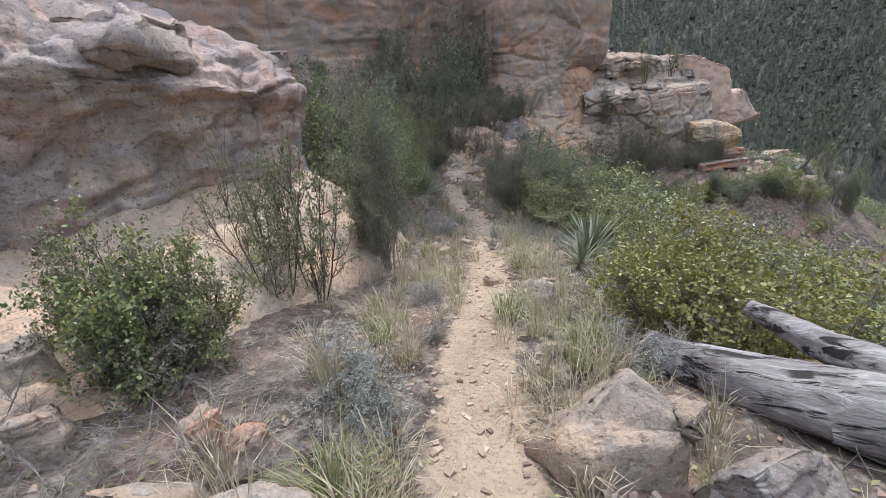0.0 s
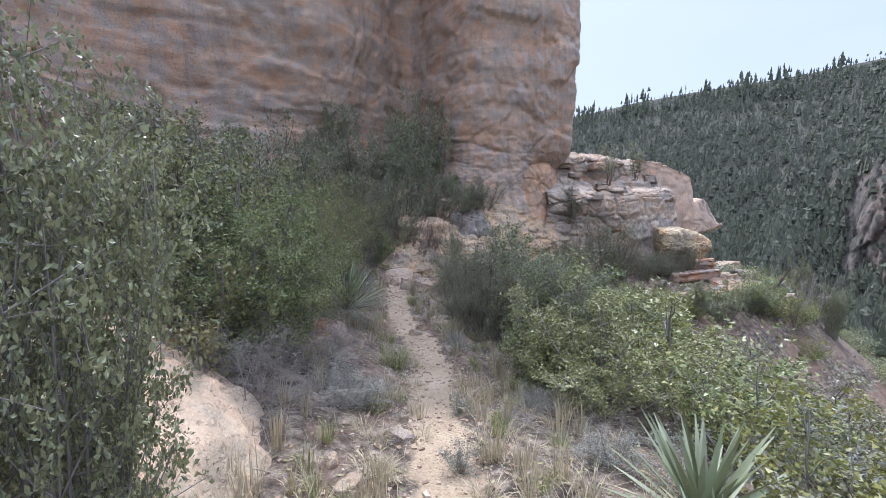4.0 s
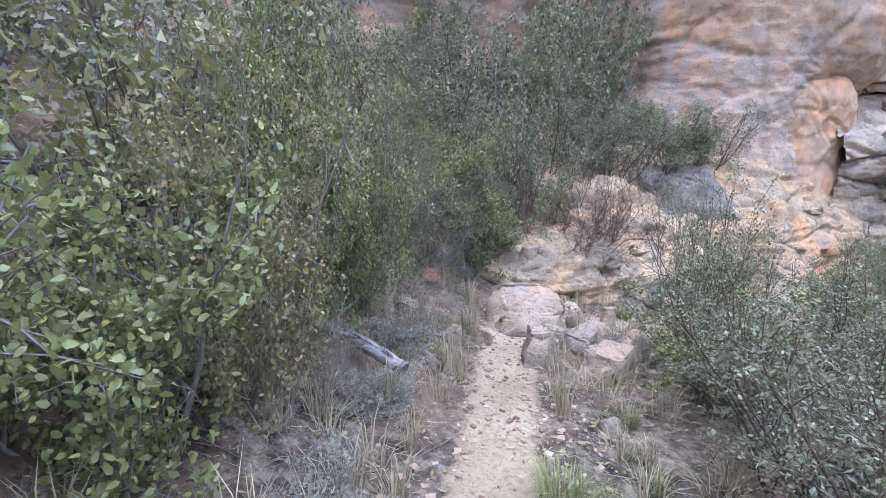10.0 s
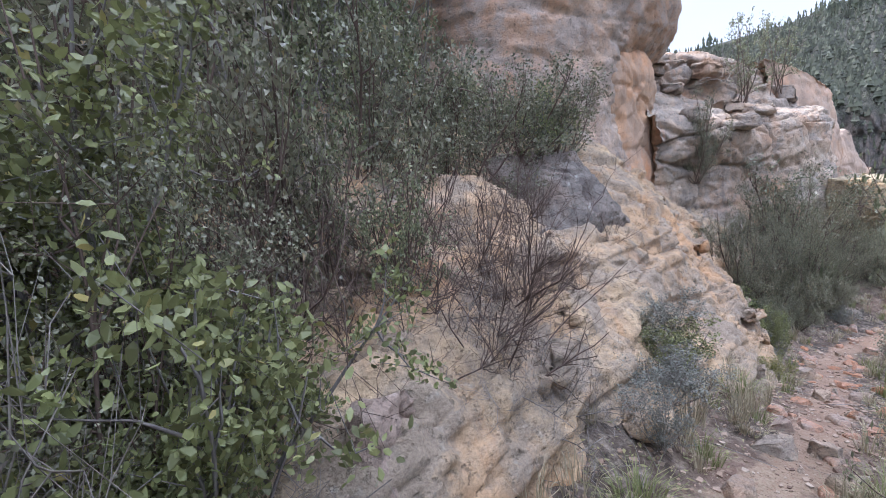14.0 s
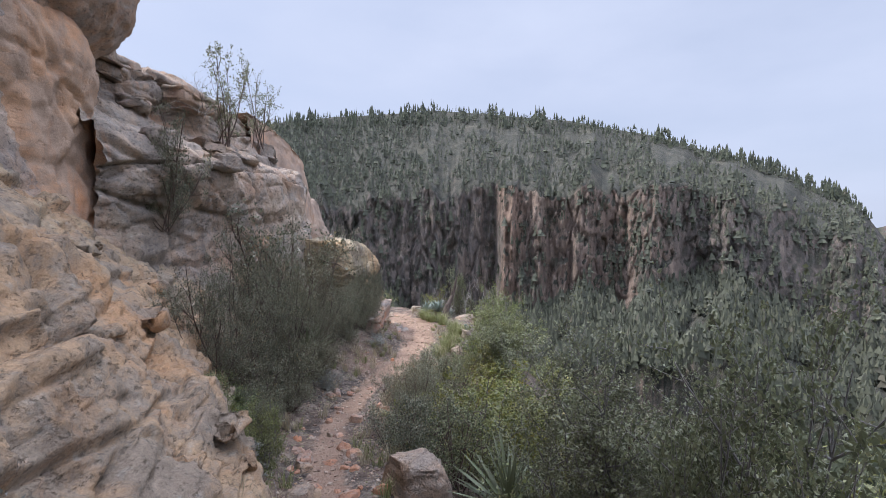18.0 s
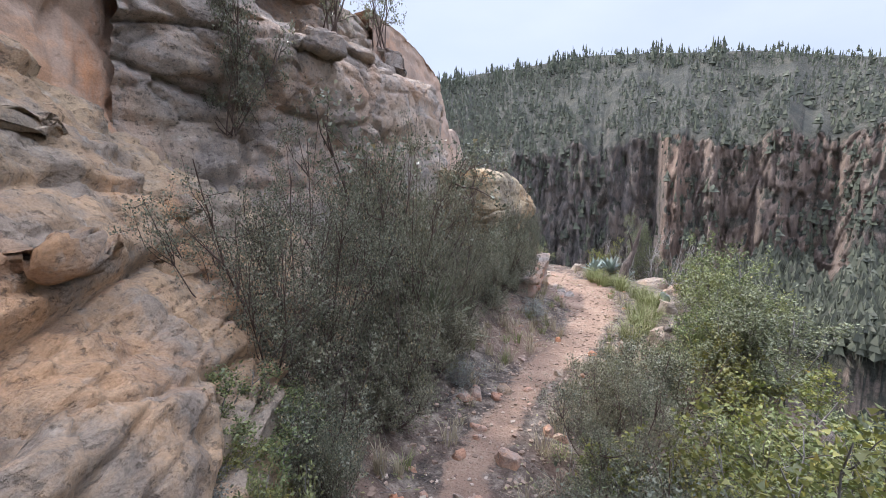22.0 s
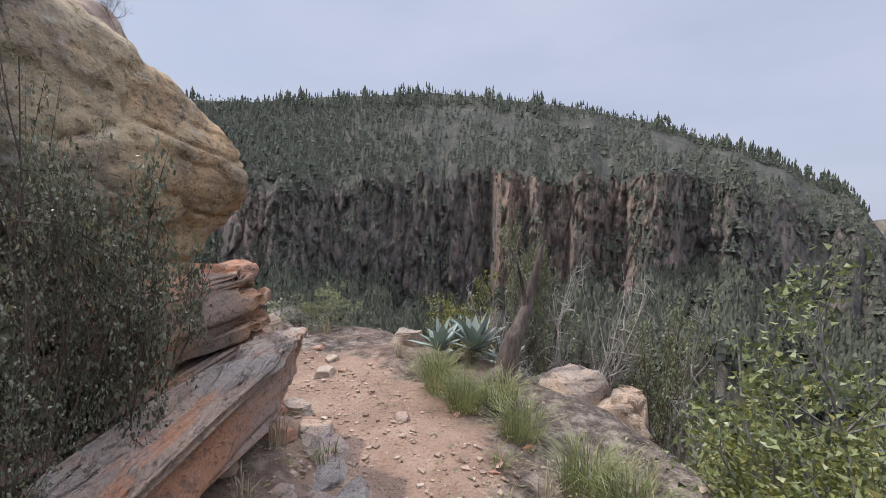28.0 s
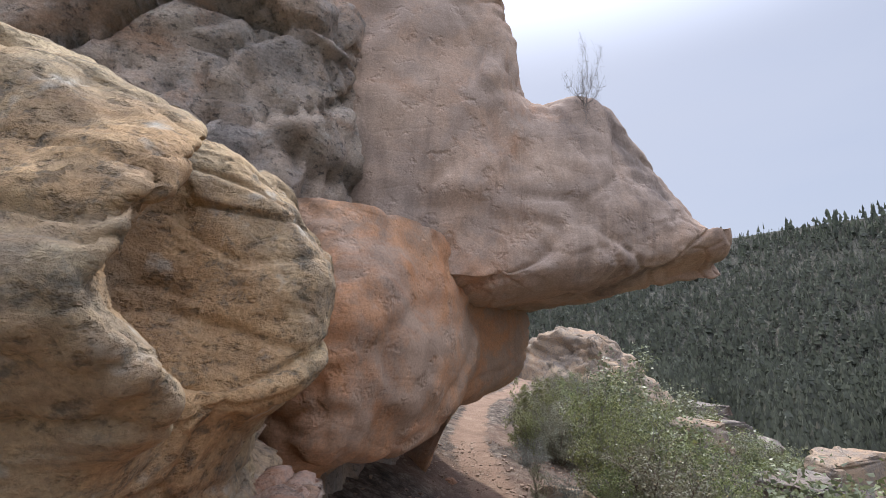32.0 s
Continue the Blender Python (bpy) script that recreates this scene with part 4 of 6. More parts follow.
conifers("north_pines", hill_point(_az, np.where(_az > -50, _r.uniform(0.2, 0.97, _n3), _r.uniform(0.62, 0.97, _n3))), _r.uniform(4, 11, _n3), 8, "thick dark pines on the upper canyon's slope", 0.15, (0.14, 0.3))


_x, _y = _r.uniform(24, 190, 11000), _r.uniform(-120, 80, 11000)
_d = trail_at(_x, _y)[0]
_grown = (_d > 22) & (fbm(np.stack([_x * 0.05, _y * 0.05, _x * 0], 1), 3, 12) > -0.35)
_x, _y = _x[_grown], _y[_grown]
conifers("slope_pines", np.stack([_x, _y, ground_z(_x, _y)], 1), (1.8 + 9 * _r.random(len(_x)) ** 1.5) * np.clip(np.hypot(_x, _y - 15) / 70, 0.45, 1.2), 6, "small pines and junipers on the slope below the trail", 0.05, (0.18, 0.34))

_x, _y = _r.uniform(20, 560, 7000), _r.uniform(-560, -20, 7000)
_grown = (np.hypot(_x, _y) > 90) & (fbm(np.stack([_x * 0.012, _y * 0.012, _x * 0], 1), 4, 19) > -0.2)
_x, _y = _x[_grown], _y[_grown]
conifers("valley_pines", np.stack([_x, _y, ground_z(_x, _y)], 1), 3 + 8 * _r.random(len(_x)) ** 1.5, 7, "scattered pines down the canyon", 0.05, (0.16, 0.36))


def far_mesa(name, az0, az1, r, tops, drop, seed, label):
    """Distant banded canyon walls beyond the hill's end."""
    az = np.linspace(az0, az1, 160)
    v = np.linspace(0, 1, 40)
    A, B = (q.ravel() for q in np.meshgrid(az, v, indexing="ij"))
    a = np.radians(A)
    ring = np.stack([np.sin(a), np.cos(a), np.zeros_like(a)], 1)
    el = along(tops, A) + 0.35 * fbm(ring * 30, 4, seed) - drop * (1 - B)
    step = np.floor(B * 6 + 0.8 * fbm(np.column_stack([ring[:, :2] * 20, B * 2]), 3, seed + 3)) / 6
    rr = r * (0.72 + 0.12 * B + 0.22 * step + 0.07 * fbm(ring * 40, 4, seed + 5) + 0.05 * fbm(ring * 11, 3, seed + 6))
    P = np.stack([EYE[0] + rr * np.sin(-a), EYE[1] + rr * np.cos(a), EYE[2] + rr * np.tan(np.radians(el))], 1)
    tagged(new(name, mesh_of(name, P, grid_faces(len(az), len(v)), M_MESA)), label, "mesa", kind="structure")


def mesa_rock():
    s = Nodes("far_mesa_rock")
    n = s.node("ShaderNodeSeparateXYZ", Vector=s.pos.outputs["Normal"])
    # light, dulled colours: distance haze is mixed into the rock tones
    face = s.ramp(s.noise((0.02, 0.02, 0.02), 7, 0.75), (0.35, (0.12, 0.095, 0.085)), (0.55, (0.22, 0.165, 0.14)), (0.72, (0.33, 0.265, 0.22)))
    slope = s.ramp(s.noise(0.02, 7, 0.75), (0.4, (0.06, 0.066, 0.05)), (0.6, (0.16, 0.14, 0.105)))
    flat = s.math("ADD", n.outputs["Z"], s.math("MULTIPLY", s.math("SUBTRACT", s.noise(0.02, 5, 0.7), 0.5), 0.8))
    return s.done(s.mix(s.ramp(flat, (0.15, 0.0), (0.5, 1.0)), face, slope), 0.95)


M_MESA = mesa_rock()
far_mesa("far_mesa", -108, -150, 1500, np.array([(-108, 0.4), (-116, 0.6), (-122, 1.2), (-126, 2.2), (-134, 3.6), (-150, 4.5)]), 9, 5, "distant red and tan canyon walls with a wooded top")
far_mesa("far_mesa", -112, -170, 700, np.array([(-112, -6.0), (-122, -5.5), (-128, -3.0), (-134, -1.0), (-142, 1.0), (-170, 5.0)]), 12, 9, "broken red sandstone slopes down the canyon")

# ---- plants ----
def tubes(lines, sides=3):
    """Tapered twigs: each line is (points, radii)."""
    V, F, k = [], [], 0
    for pts, rad in lines:
        pts = np.asarray(pts)
        n = len(pts)
        d = np.gradient(pts, axis=0)
        d /= np.linalg.norm(d, axis=1, keepdims=True) + 1e-9
        up = np.array((0.31, 0.95, 0.05))
        a = np.cross(d, up)
        a /= np.linalg.norm(a, axis=1, keepdims=True) + 1e-9
        b = np.cross(d, a)
        for j in range(sides):
            w = 6.28318 * j / sides
            V.append(pts + (a * math.cos(w) + b * math.sin(w)) * np.asarray(rad)[:, None])
        for i in range(n - 1):
            for j in range(sides):
                q = (j + 1) % sides
                F.append((k + j * n + i, k + q * n + i, k + q * n + i + 1, k + j * n + i + 1))
        k += sides * n
    return np.concatenate(V), F


def grow(rng, start, way, length, steps, wander, lift):
    """A wandering branch."""
    pts, p, w = [np.array(start)], np.array(start, float), np.array(way, float)
    for _ in range(steps):
        w = w + rng.normal(0, wander, 3) + np.array((0, 0, lift))
        w /= np.linalg.norm(w)
        p = p + w * (length / steps)
        pts.append(p.copy())
    return np.array(pts), w


def leaves(rng, centers, size, width, droop=0.0, simple=False, full=False):
    """Pointed leaves, one quad each, folded a little along the rib; a triangle each where simple."""
    n = len(centers)
    a = rng.normal(0, 1, (n, 3))
    a[:, 2] = a[:, 2] * 0.7 + 0.25 - droop
    a /= np.linalg.norm(a, axis=1, keepdims=True)
    b = np.cross(a, rng.normal(0, 1, (n, 3)))
    b /= np.linalg.norm(b, axis=1, keepdims=True) + 1e-9
    c = np.cross(a, b)
    s = (size * rng.uniform(0.6, 1.35, n))[:, None]
    mid = centers + a * s * 0.5 + c * s * 0.08
    if simple:
        V = np.stack([centers + b * s * width, centers - b * s * width, centers + a * s], 1).reshape(-1, 3)
        return V, (np.arange(n)[:, None] * 3 + np.arange(3))
    if full:        # rounder leaves of six corners
        lo, hi = centers + a * s * 0.3 + c * s * 0.06, centers + a * s * 0.74 + c * s * 0.07
        V = np.stack([centers, lo + b * s * width * 0.95, hi + b * s * width * 0.75, centers + a * s, hi - b * s * width * 0.75, lo - b * s * width * 0.95], 1).reshape(-1, 3)
        return V, (np.arange(n)[:, None] * 6 + np.arange(6))
    V = np.stack([centers, mid + b * s * width, centers + a * s, mid - b * s * width], 1).reshape(-1, 3)
    return V, (np.arange(n)[:, None] * 4 + np.arange(4))


def bush_meshes(name, seed, wood, leaf, stems=9, spread=0.9, lift=0.12, wander=0.22, branches=5, twigs=4, per=16, size=0.034, width=0.3, tuft=0.07, low=0.25, thick=0.013, dead=0.0, simple=False, full=False):
    """Meshes of a shrub about 1 m high and wide: stems with their branches and twigs, and the foliage."""
    rng = np.random.default_rng(seed)
    lines, fine, at = [], [], []
    for i in range(stems):
        az, tilt = 6.283 * (i + rng.uniform(-0.4, 0.4)) / stems, spread * math.sqrt(rng.uniform(0.03, 1))
        way = (math.cos(az) * math.sin(tilt), math.sin(az) * math.sin(tilt), math.cos(tilt))
        ln = rng.uniform(0.72, 1.05) * (1.0 if tilt < 0.7 else 0.85)
        pts, _ = grow(rng, (rng.normal(0, 0.05), rng.normal(0, 0.05), -0.06), way, ln, 7, wander * 0.55, lift)
        r0 = thick * rng.uniform(0.6, 1.1)
        lines.append((pts, np.linspace(r0, r0 * 0.25, len(pts))))
        for j in range(branches):
            k = rng.integers(max(1, int(7 * low)), 7)
            w = pts[k] - pts[k - 1]
            w = w / np.linalg.norm(w) + rng.normal(0, 0.6, 3)
            w /= np.linalg.norm(w)
            bp, _ = grow(rng, pts[k], w, rng.uniform(0.2, 0.42) * (1.1 - 0.07 * k), 4, wander, lift)
            fine.append((bp, np.linspace(r0 * 0.42, r0 * 0.13, 5)))
            gone = rng.random() < dead
            for k in range(twigs):
                q = bp[rng.integers(1, 5)]
                tw = rng.normal(0, 1, 3) + np.array((0, 0, 0.35))
                tw /= np.linalg.norm(tw)
                tp, _ = grow(rng, q, tw, rng.uniform(0.08, 0.2), 1, wander, lift)
                if not simple or k == 0:
                    fine.append((tp, np.array((r0 * 0.17, r0 * 0.08))))
                if per and not gone:
                    t = rng.uniform(0.1, 1.08, per)[:, None]
                    at.append(tp[0] * (1 - t) + tp[-1] * t + rng.normal(0, tuft * 0.45, (per, 3)))
            if per and not gone:
                at.append(bp[-1] + rng.normal(0, tuft * 0.7, (per, 3)))
    V, F = tubes(lines)
    out = [mesh_of(name + "_stems", V, F, wood)]
    V, F = tubes(fine)
    out.append(mesh_of(name + "_twigs", V, F, wood))
    if at:
        at = np.concatenate(at)
        at[:, 2] = np.abs(at[:, 2])
        V, F = leaves(rng, at, size, width, 0.0, simple, full)
        out.append(mesh_of(name + "_leaves", V, F, leaf, True))
    return out


SPECIES = {}


def species(key, thing, label, category, variants, wood, leaf, **k):
    """Two growths of a kind: up to about 1.2 m, and larger with finer twigs and leaves for its size."""
    big = dict(k, branches=k["branches"] + 2, per=int(k["per"] * 1.9), size=k["size"] * 0.48, tuft=k.get("tuft", 0.07) * 0.72, thick=k.get("thick", 0.013) * 0.75) if "size" in k else dict(k, thick=k["thick"] * 0.8, branches=k["branches"] + 3)
    light = dict(k, stems=max(6, int(k["stems"] * 0.7)), branches=max(4, k["branches"] - 1), twigs=3, simple=True, tuft=k.get("tuft", 0.07) * 1.2) if "size" in k else dict(k, stems=8, branches=6, twigs=3)
    base = 100 * len(SPECIES)
    SPECIES[key] = (thing, label, category, [bush_meshes(thing, base + i, wood, leaf, **k) for i in range(variants)], [bush_meshes(thing, base + 50 + i, wood, leaf, **big) for i in range(variants)],
                    [bush_meshes(thing, base + 80 + i, wood, leaf, **light) for i in range(variants)])


species("oak", "scrub_oak_bush", "dense green scrub oak bush beside the trail", "bush", 3, M_TWIG, M_OAK, stems=11, spread=1.05, branches=6, twigs=4, per=24, size=0.029, width=0.28, full=True, tuft=0.045)
species("olive", "evergreen_shrub", "dark grey-green evergreen shrub with small leaves", "bush", 3, M_REDTWIG, M_DARK, stems=13, spread=1.2, branches=7, twigs=4, per=23, size=0.022, width=0.33, tuft=0.042)
species("grey", "upright_shrub", "slender upright grey-green shrub with many stems", "bush", 3, M_TWIG, M_GREY, stems=14, spread=0.5, lift=0.16, branches=7, twigs=4, per=22, size=0.029, width=0.28, tuft=0.032, low=0.1)
species("yellow", "yellow_green_bush", "rounded bush with yellowing green leaves", "bush", 2, M_TWIG, M_YELLOW, stems=13, spread=1.2, branches=6, twigs=4, per=15, size=0.031, width=0.36, tuft=0.045)
species("turning", "turning_bush", "bush with pale brown and yellow turning leaves", "bush", 2, M_TWIG, M_AUTUMN, stems=10, spread=1.0, branches=6, twigs=4, per=15, size=0.036, width=0.3)
species("sage", "sage_shrub", "low silvery grey shrub", "shrub", 2, M_DEADTWIG, M_SAGE, stems=14, spread=1.1, branches=5, twigs=3, per=8, size=0.05, width=0.17, tuft=0.06)
species("dead", "dead_brush", "tangle of bare grey dead branches", "dead brush", 3, M_DEADTWIG, None, stems=13, spread=1.2, lift=-0.02, wander=0.36, branches=9, twigs=7, per=0, thick=0.007)
species("thin", "sparse_shrub", "thin shrub with sparse small leaves and dark stems", "bush", 3, M_REDTWIG, M_GREY, stems=8, spread=0.6, branches=7, twigs=4, per=13, size=0.024, width=0.34, tuft=0.03, low=0.15)
species("far", "slope_shrub", "grey-green shrub on the canyon slope", "bush", 3, M_TWIG, M_GREY, stems=8, spread=1.15, branches=5, twigs=3, per=15, size=0.042, width=0.34, tuft=0.11)
species("fargreen", "slope_oak", "green scrub oak on the canyon slope", "bush", 2, M_TWIG, M_OAK, stems=8, spread=1.1, branches=5, twigs=3, per=15, size=0.042, width=0.36, tuft=0.11)
species("gully", "tall_shrub", "tall dark grey-green shrub against the foot of the cliff", "tree", 2, M_TWIG, M_GREY, stems=12, spread=0.75, branches=9, twigs=5, per=11, size=0.030, width=0.34, tuft=0.045, low=0.2)
species("bare", "leafless_shrub", "leafless dark-stemmed shrub with many forking twigs", "bush", 2, M_REDTWIG, None, stems=9, spread=0.8, lift=0.05, wander=0.3, branches=8, twigs=6, per=0, thick=0.009)
species("snag", "dead_shrub", "pale grey dead shrub with crooked bare branches", "dead shrub", 2, M_SNAG, None, stems=5, spread=0.75, lift=0.04, wander=0.42, branches=6, twigs=5, per=0, thick=0.017)
_made = {}
_count = [0]


def plant(key, x, y, wide, high, z=None, turn=None, rich=True):
    """One shrub standing on the ground (or at z)."""
    thing, label, category, *growths = SPECIES[key]
    large = 2 if not rich else int(wide * high > 1.5)
    variants = growths[large]
    room = trail_at(np.array([x]), np.array([y]))[0][0]
    wide = min(wide, max(0.25, (room - 0.15) / 0.85))
    _count[0] += 1
    v = _count[0] % len(variants)
    m = pose(x, y, (gz(x, y) if z is None else z) - 0.02, 0, 0, _count[0] * 137.5 if turn is None else turn)
    m = m @ Matrix.Diagonal((wide * 0.95, wide * 0.95, high, 1))
    if (key, v, large) not in _made:
        top = new(thing)
        for me, pname in zip(variants[v], ("framework", "twig_mass", "foliage")):
            tagged(part(pname, me, top), kind="" if pname == "framework" and len(variants[v]) > 2 and large < 2 else "stuff")
        _made[key, v, large] = tagged(top, label, category)
        top.matrix_basis = m
    else:
        ob = copy_thing(_made[key, v, large], Matrix())
        ob.matrix_basis = m
    return m


def plants(key, *rows):
    for row in rows:
        plant(key, *row, rich=trail_at(np.array(row[:1]), np.array(row[1:2]))[0][0] < 1.9)


# first stretch
plants("oak", (-1.74, 1.98, 0.82, 0.98), (-1.52, 2.15, 0.62, 0.8), (-1.95, 2.15, 0.6, 0.75), (-1.35, 7.8, 2.0, 1.75), (-2.5, 9.2, 2.2, 1.8), (-1.55, 10.9, 1.5, 2.1), (-1.35, 15.4, 1.1, 1.9), (1.85, 13.8, 1.3, 0.95), (-3.4, 7.6, 1.8, 1.7), (-1.65, 9.7, 1.5, 2.2), (-1.6, 8.7, 1.5, 2.0), (-1.35, 12.9, 1.3, 2.0))
plants("thin", (-1.42, 3.2, 0.95, 1.6), (-1.15, 3.35, 0.8, 1.35), (-1.6, 3.6, 0.8, 1.2), (1.75, 14.85, 1.3, 2.3), (2.4, 15.0, 1.2, 1.7), (1.6, 13.45, 1.2, 1.7), (0.6, 16.9, 0.8, 1.1, -2.1), (3.1, 14.6, 1.4, 1.8))
plants("grey", (-0.74, 4.5, 1.35, 2.05), (-0.95, 4.85, 0.8, 1.4), (2.45, 9.3, 2.0, 1.7), (2.3, 11.2, 1.6, 2.0), (-1.9, 14.1, 1.8, 2.9), (2.1, 8.5, 1.7, 1.6), (3.4, 15.4, 1.6, 1.5))
plants("yellow", (1.45, 3.1, 1.0, 0.95), (2.05, 3.4, 1.25, 1.1), (1.95, 2.6, 1.1, 0.95), (2.7, 2.9, 1.3, 1.05), (2.7, 3.9, 1.2, 0.95), (3.3, 2.2, 1.3, 1.0), (1.9, 4.1, 1.0, 0.8))
plants("olive", (1.35, 10.7, 1.4, 1.7), (1.75, 12.6, 1.9, 1.6), (3.4, 6.4, 1.7, 0.85), (-0.6, 15.75, 1.4, 1.8), (-1.4, 14.6, 1.3, 1.6), (4.6, 8.2, 2.0, 1.2), (3.3, 12.0, 2.2, 1.6))
plants("turning", (-0.95, 11.95, 1.2, 1.75), (2.2, 9.9, 1.4, 1.5), (-1.9, 12.4, 1.8, 2.3))
plants("sage", (-0.45, 1.65, 0.55, 0.36), (0.55, 5.9, 0.4, 0.3), (-0.35, 7.2, 0.4, 0.28), (0.95, 9.3, 0.4, 0.3), (-0.35, 11.5, 0.55, 0.36), (-0.6, 13.1, 0.5, 0.45), (-0.5, 15.35, 0.45, 0.45),
       (1.9, 16.25, 0.75, 0.45, -2.85), (2.9, 17.2, 0.5, 0.4, -2.6), (1.9, 11.4, 1.6, 1.0), (-0.3, 3.4, 0.4, 0.25), (0.7, 6.9, 0.35, 0.25))
plants("dead", (-0.95, 7.3, 1.3, 0.75), (-0.8, 18.0, 1.5, 1.9, -1.5), (-1.1, 14.0, 1.2, 1.0), (-0.7, 9.4, 0.9, 0.5), (-1.3, 11.9, 1.2, 0.9), (0.9, 17.2, 1.0, 0.9, -2.1), (-0.5, 16.2, 1.1, 1.2, -2.4), (3.3, 18.3, 0.6, 0.4, -2.3), (-0.95, 8.35, 1.0, 0.65), (-0.85, 6.5, 1.1, 0.7), (-0.85, 12.6, 0.8, 0.5), (-0.75, 10.9, 0.8, 0.45), (-0.2, 17.4, 1.5, 2.2, -1.6), (1.2, 16.4, 0.9, 0.8, -2.6), (-0.9, 3.6, 0.9, 0.5), (2.0, 14.2, 1.0, 0.7), (1.1, 6.6, 0.7, 0.4), (-0.45, 14.6, 0.6, 0.4))
plants("oak", (-0.5, 15.6, 1.1, 1.25), (-0.95, 15.3, 1.1, 1.3), (-0.3, 15.95, 1.0, 1.15, -2.4), (-0.7, 15.9, 1.15, 1.3, -1.7), (-1.2, 16.1, 1.1, 1.3, -1.6), (-1.15, 10.4, 1.1, 1.2), (-1.0, 11.4, 1.1, 1.3))
plants("olive", (-1.8, 2.05, 0.62, 0.95), (-1.55, 2.1, 0.5, 0.75))
plants("thin", (0.2, 17.3, 0.9, 1.6, -2.0), (1.4, 18.6, 1.0, 1.5, -1.5), (0.0, 18.4, 1.3, 2.0, -1.4), (2.2, 19.4, 1.1, 1.4, -1.2), (0.8, 18.9, 1.1, 1.7, -1.2))
plants("dead", (0.4, 17.9, 1.2, 1.6, -1.7), (1.5, 19.3, 1.2, 1.5, -1.2), (-0.6, 16.9, 1.2, 1.6, -2.0), (1.0, 18.2, 0.9, 1.1, -1.8))
plants("gully", (0.4, 21.6, 2.4, 3.8, -0.4), (1.3, 22.6, 2.6, 4.6, -0.2), (-0.3, 20.6, 2.2, 3.4, -0.6), (0.9, 20.4, 2.2, 3.2, -0.5), (1.9, 21.9, 2.0, 3.2, -0.4), (-0.2, 18.6, 1.9, 2.4, -1.3), (-1.6, 19.0, 2.2, 2.2, -0.8), (-3.0, 18.2, 2.4, 2.2, -0.7))
plants("oak", (2.3, 7.4, 1.9, 1.5), (2.6, 8.2, 2.0, 1.7), (1.75, 7.9, 1.2, 1.1), (3.3, 7.6, 2.2, 1.7), (2.9, 6.3, 1.6, 1.2), (3.2, 9.2, 2.2, 2.0), (-1.0, 7.6, 1.25, 1.5), (-0.95, 8.6, 1.2, 1.6), (-1.1, 9.3, 1.3, 1.8), (-1.05, 13.3, 1.3, 2.3), (-1.2, 12.7, 1.2, 2.1))
plants("dead", (-0.95, 6.75, 1.4, 0.85), (-0.75, 7.3, 1.1, 0.7), (-1.5, 1.75, 1.0, 0.4), (-1.9, 1.3, 0.9, 0.4), (-1.1, 1.75, 0.8, 0.35), (-0.75, 7.75, 1.0, 0.6), (-1.7, 15.0, 1.6, 2.6), (-0.9, 14.9, 1.4, 2.2), (-0.6, 17.2, 1.6, 1.9, -1.9), (0.75, 17.6, 1.3, 1.2, -2.1), (2.0, 7.0, 1.1, 0.7), (-2.1, 1.5, 0.9, 0.4), (-1.5, 1.2, 0.7, 0.3), (-0.75, 1.5, 0.7, 0.35), (-0.55, 11.0, 0.9, 0.6), (-0.7, 12.2, 1.1, 0.7))
plants("sage", (0.64, 16.72, 0.6, 0.5, -2.45), (2.22, 16.6, 0.8, 0.45, -2.85), (2.5, 16.75, 0.6, 0.4, -2.85), (-0.5, 12.4, 0.6, 0.3), (-0.62, 1.95, 0.6, 0.35), (1.0, 2.2, 0.5, 0.35), (-0.2, 2.6, 0.4, 0.22))
plants("olive", (1.6, 10.0, 1.5, 1.5), (2.0, 10.6, 1.8, 1.7), (2.6, 10.2, 2.0, 1.9), (1.7, 11.6, 1.6, 1.7), (2.6, 12.4, 2.0, 1.9), (-2.3, 10.6, 2.2, 3.0), (-2.2, 13.2, 2.2, 3.2))
plants("bare", (1.35, 16.95, 1.2, 1.5, -2.2), (1.0, 16.5, 0.9, 1.1, -2.45), (0.75, 17.7, 1.2, 1.5, -2.0), (2.0, 17.6, 0.7, 0.6, -2.2), (-0.2, 16.5, 1.3, 1.7, -2.2), (-1.1, 13.7, 1.2, 1.8), (1.9, 14.4, 0.8, 1.5), (0.9, 19.0, 1.2, 1.8, -1.2), (3.0, 18.2, 0.7, 0.5, -2.1))
plants("olive", (0.0, 17.3, 1.5, 2.3, -2.0), (0.6, 18.4, 1.7, 2.3, -1.6), (-0.6, 16.9, 1.5, 2.4, -2.0), (1.4, 19.2, 1.6, 2.1, -1.4), (-1.3, 17.2, 1.8, 2.8, -1.8))
plants("oak", (4.2, 5.2, 1.6, 1.3), (5.0, 6.0, 1.8, 1.5), (5.9, 5.2, 1.8, 1.5), (6.6, 6.8, 2.0, 1.6))
plants("olive", (4.0, 6.7, 1.6, 1.4), (3.6, 4.6, 1.3, 1.0), (5.2, 7.4, 1.9, 1.5), (4.6, 4.2, 1.5, 1.1), (10.9, 19.95, 0.9, 1.3), (10.4, 19.8, 0.8, 0.95))
plants("bare", (1.2, 17.7, 0.6, 0.9, -1.95), (1.8, 18.0, 0.6, 0.8, -1.75), (2.4, 18.5, 0.6, 0.8, -1.65), (1.5, 18.7, 0.7, 1.0, -1.4), (2.9, 19.0, 0.6, 0.8, -1.55), (2.1, 17.3, 0.5, 0.5, -2.25))
plants("oak", (11.0, 17.2, 0.9, 0.9), (11.7, 17.0, 1.0, 1.0))
plants("grey", (10.4, 16.8, 1.1, 1.2), (12.3, 16.8, 1.0, 1.1))
plants("thin", (9.5, 17.4, 0.8, 0.9), (10.0, 17.5, 0.6, 0.7))
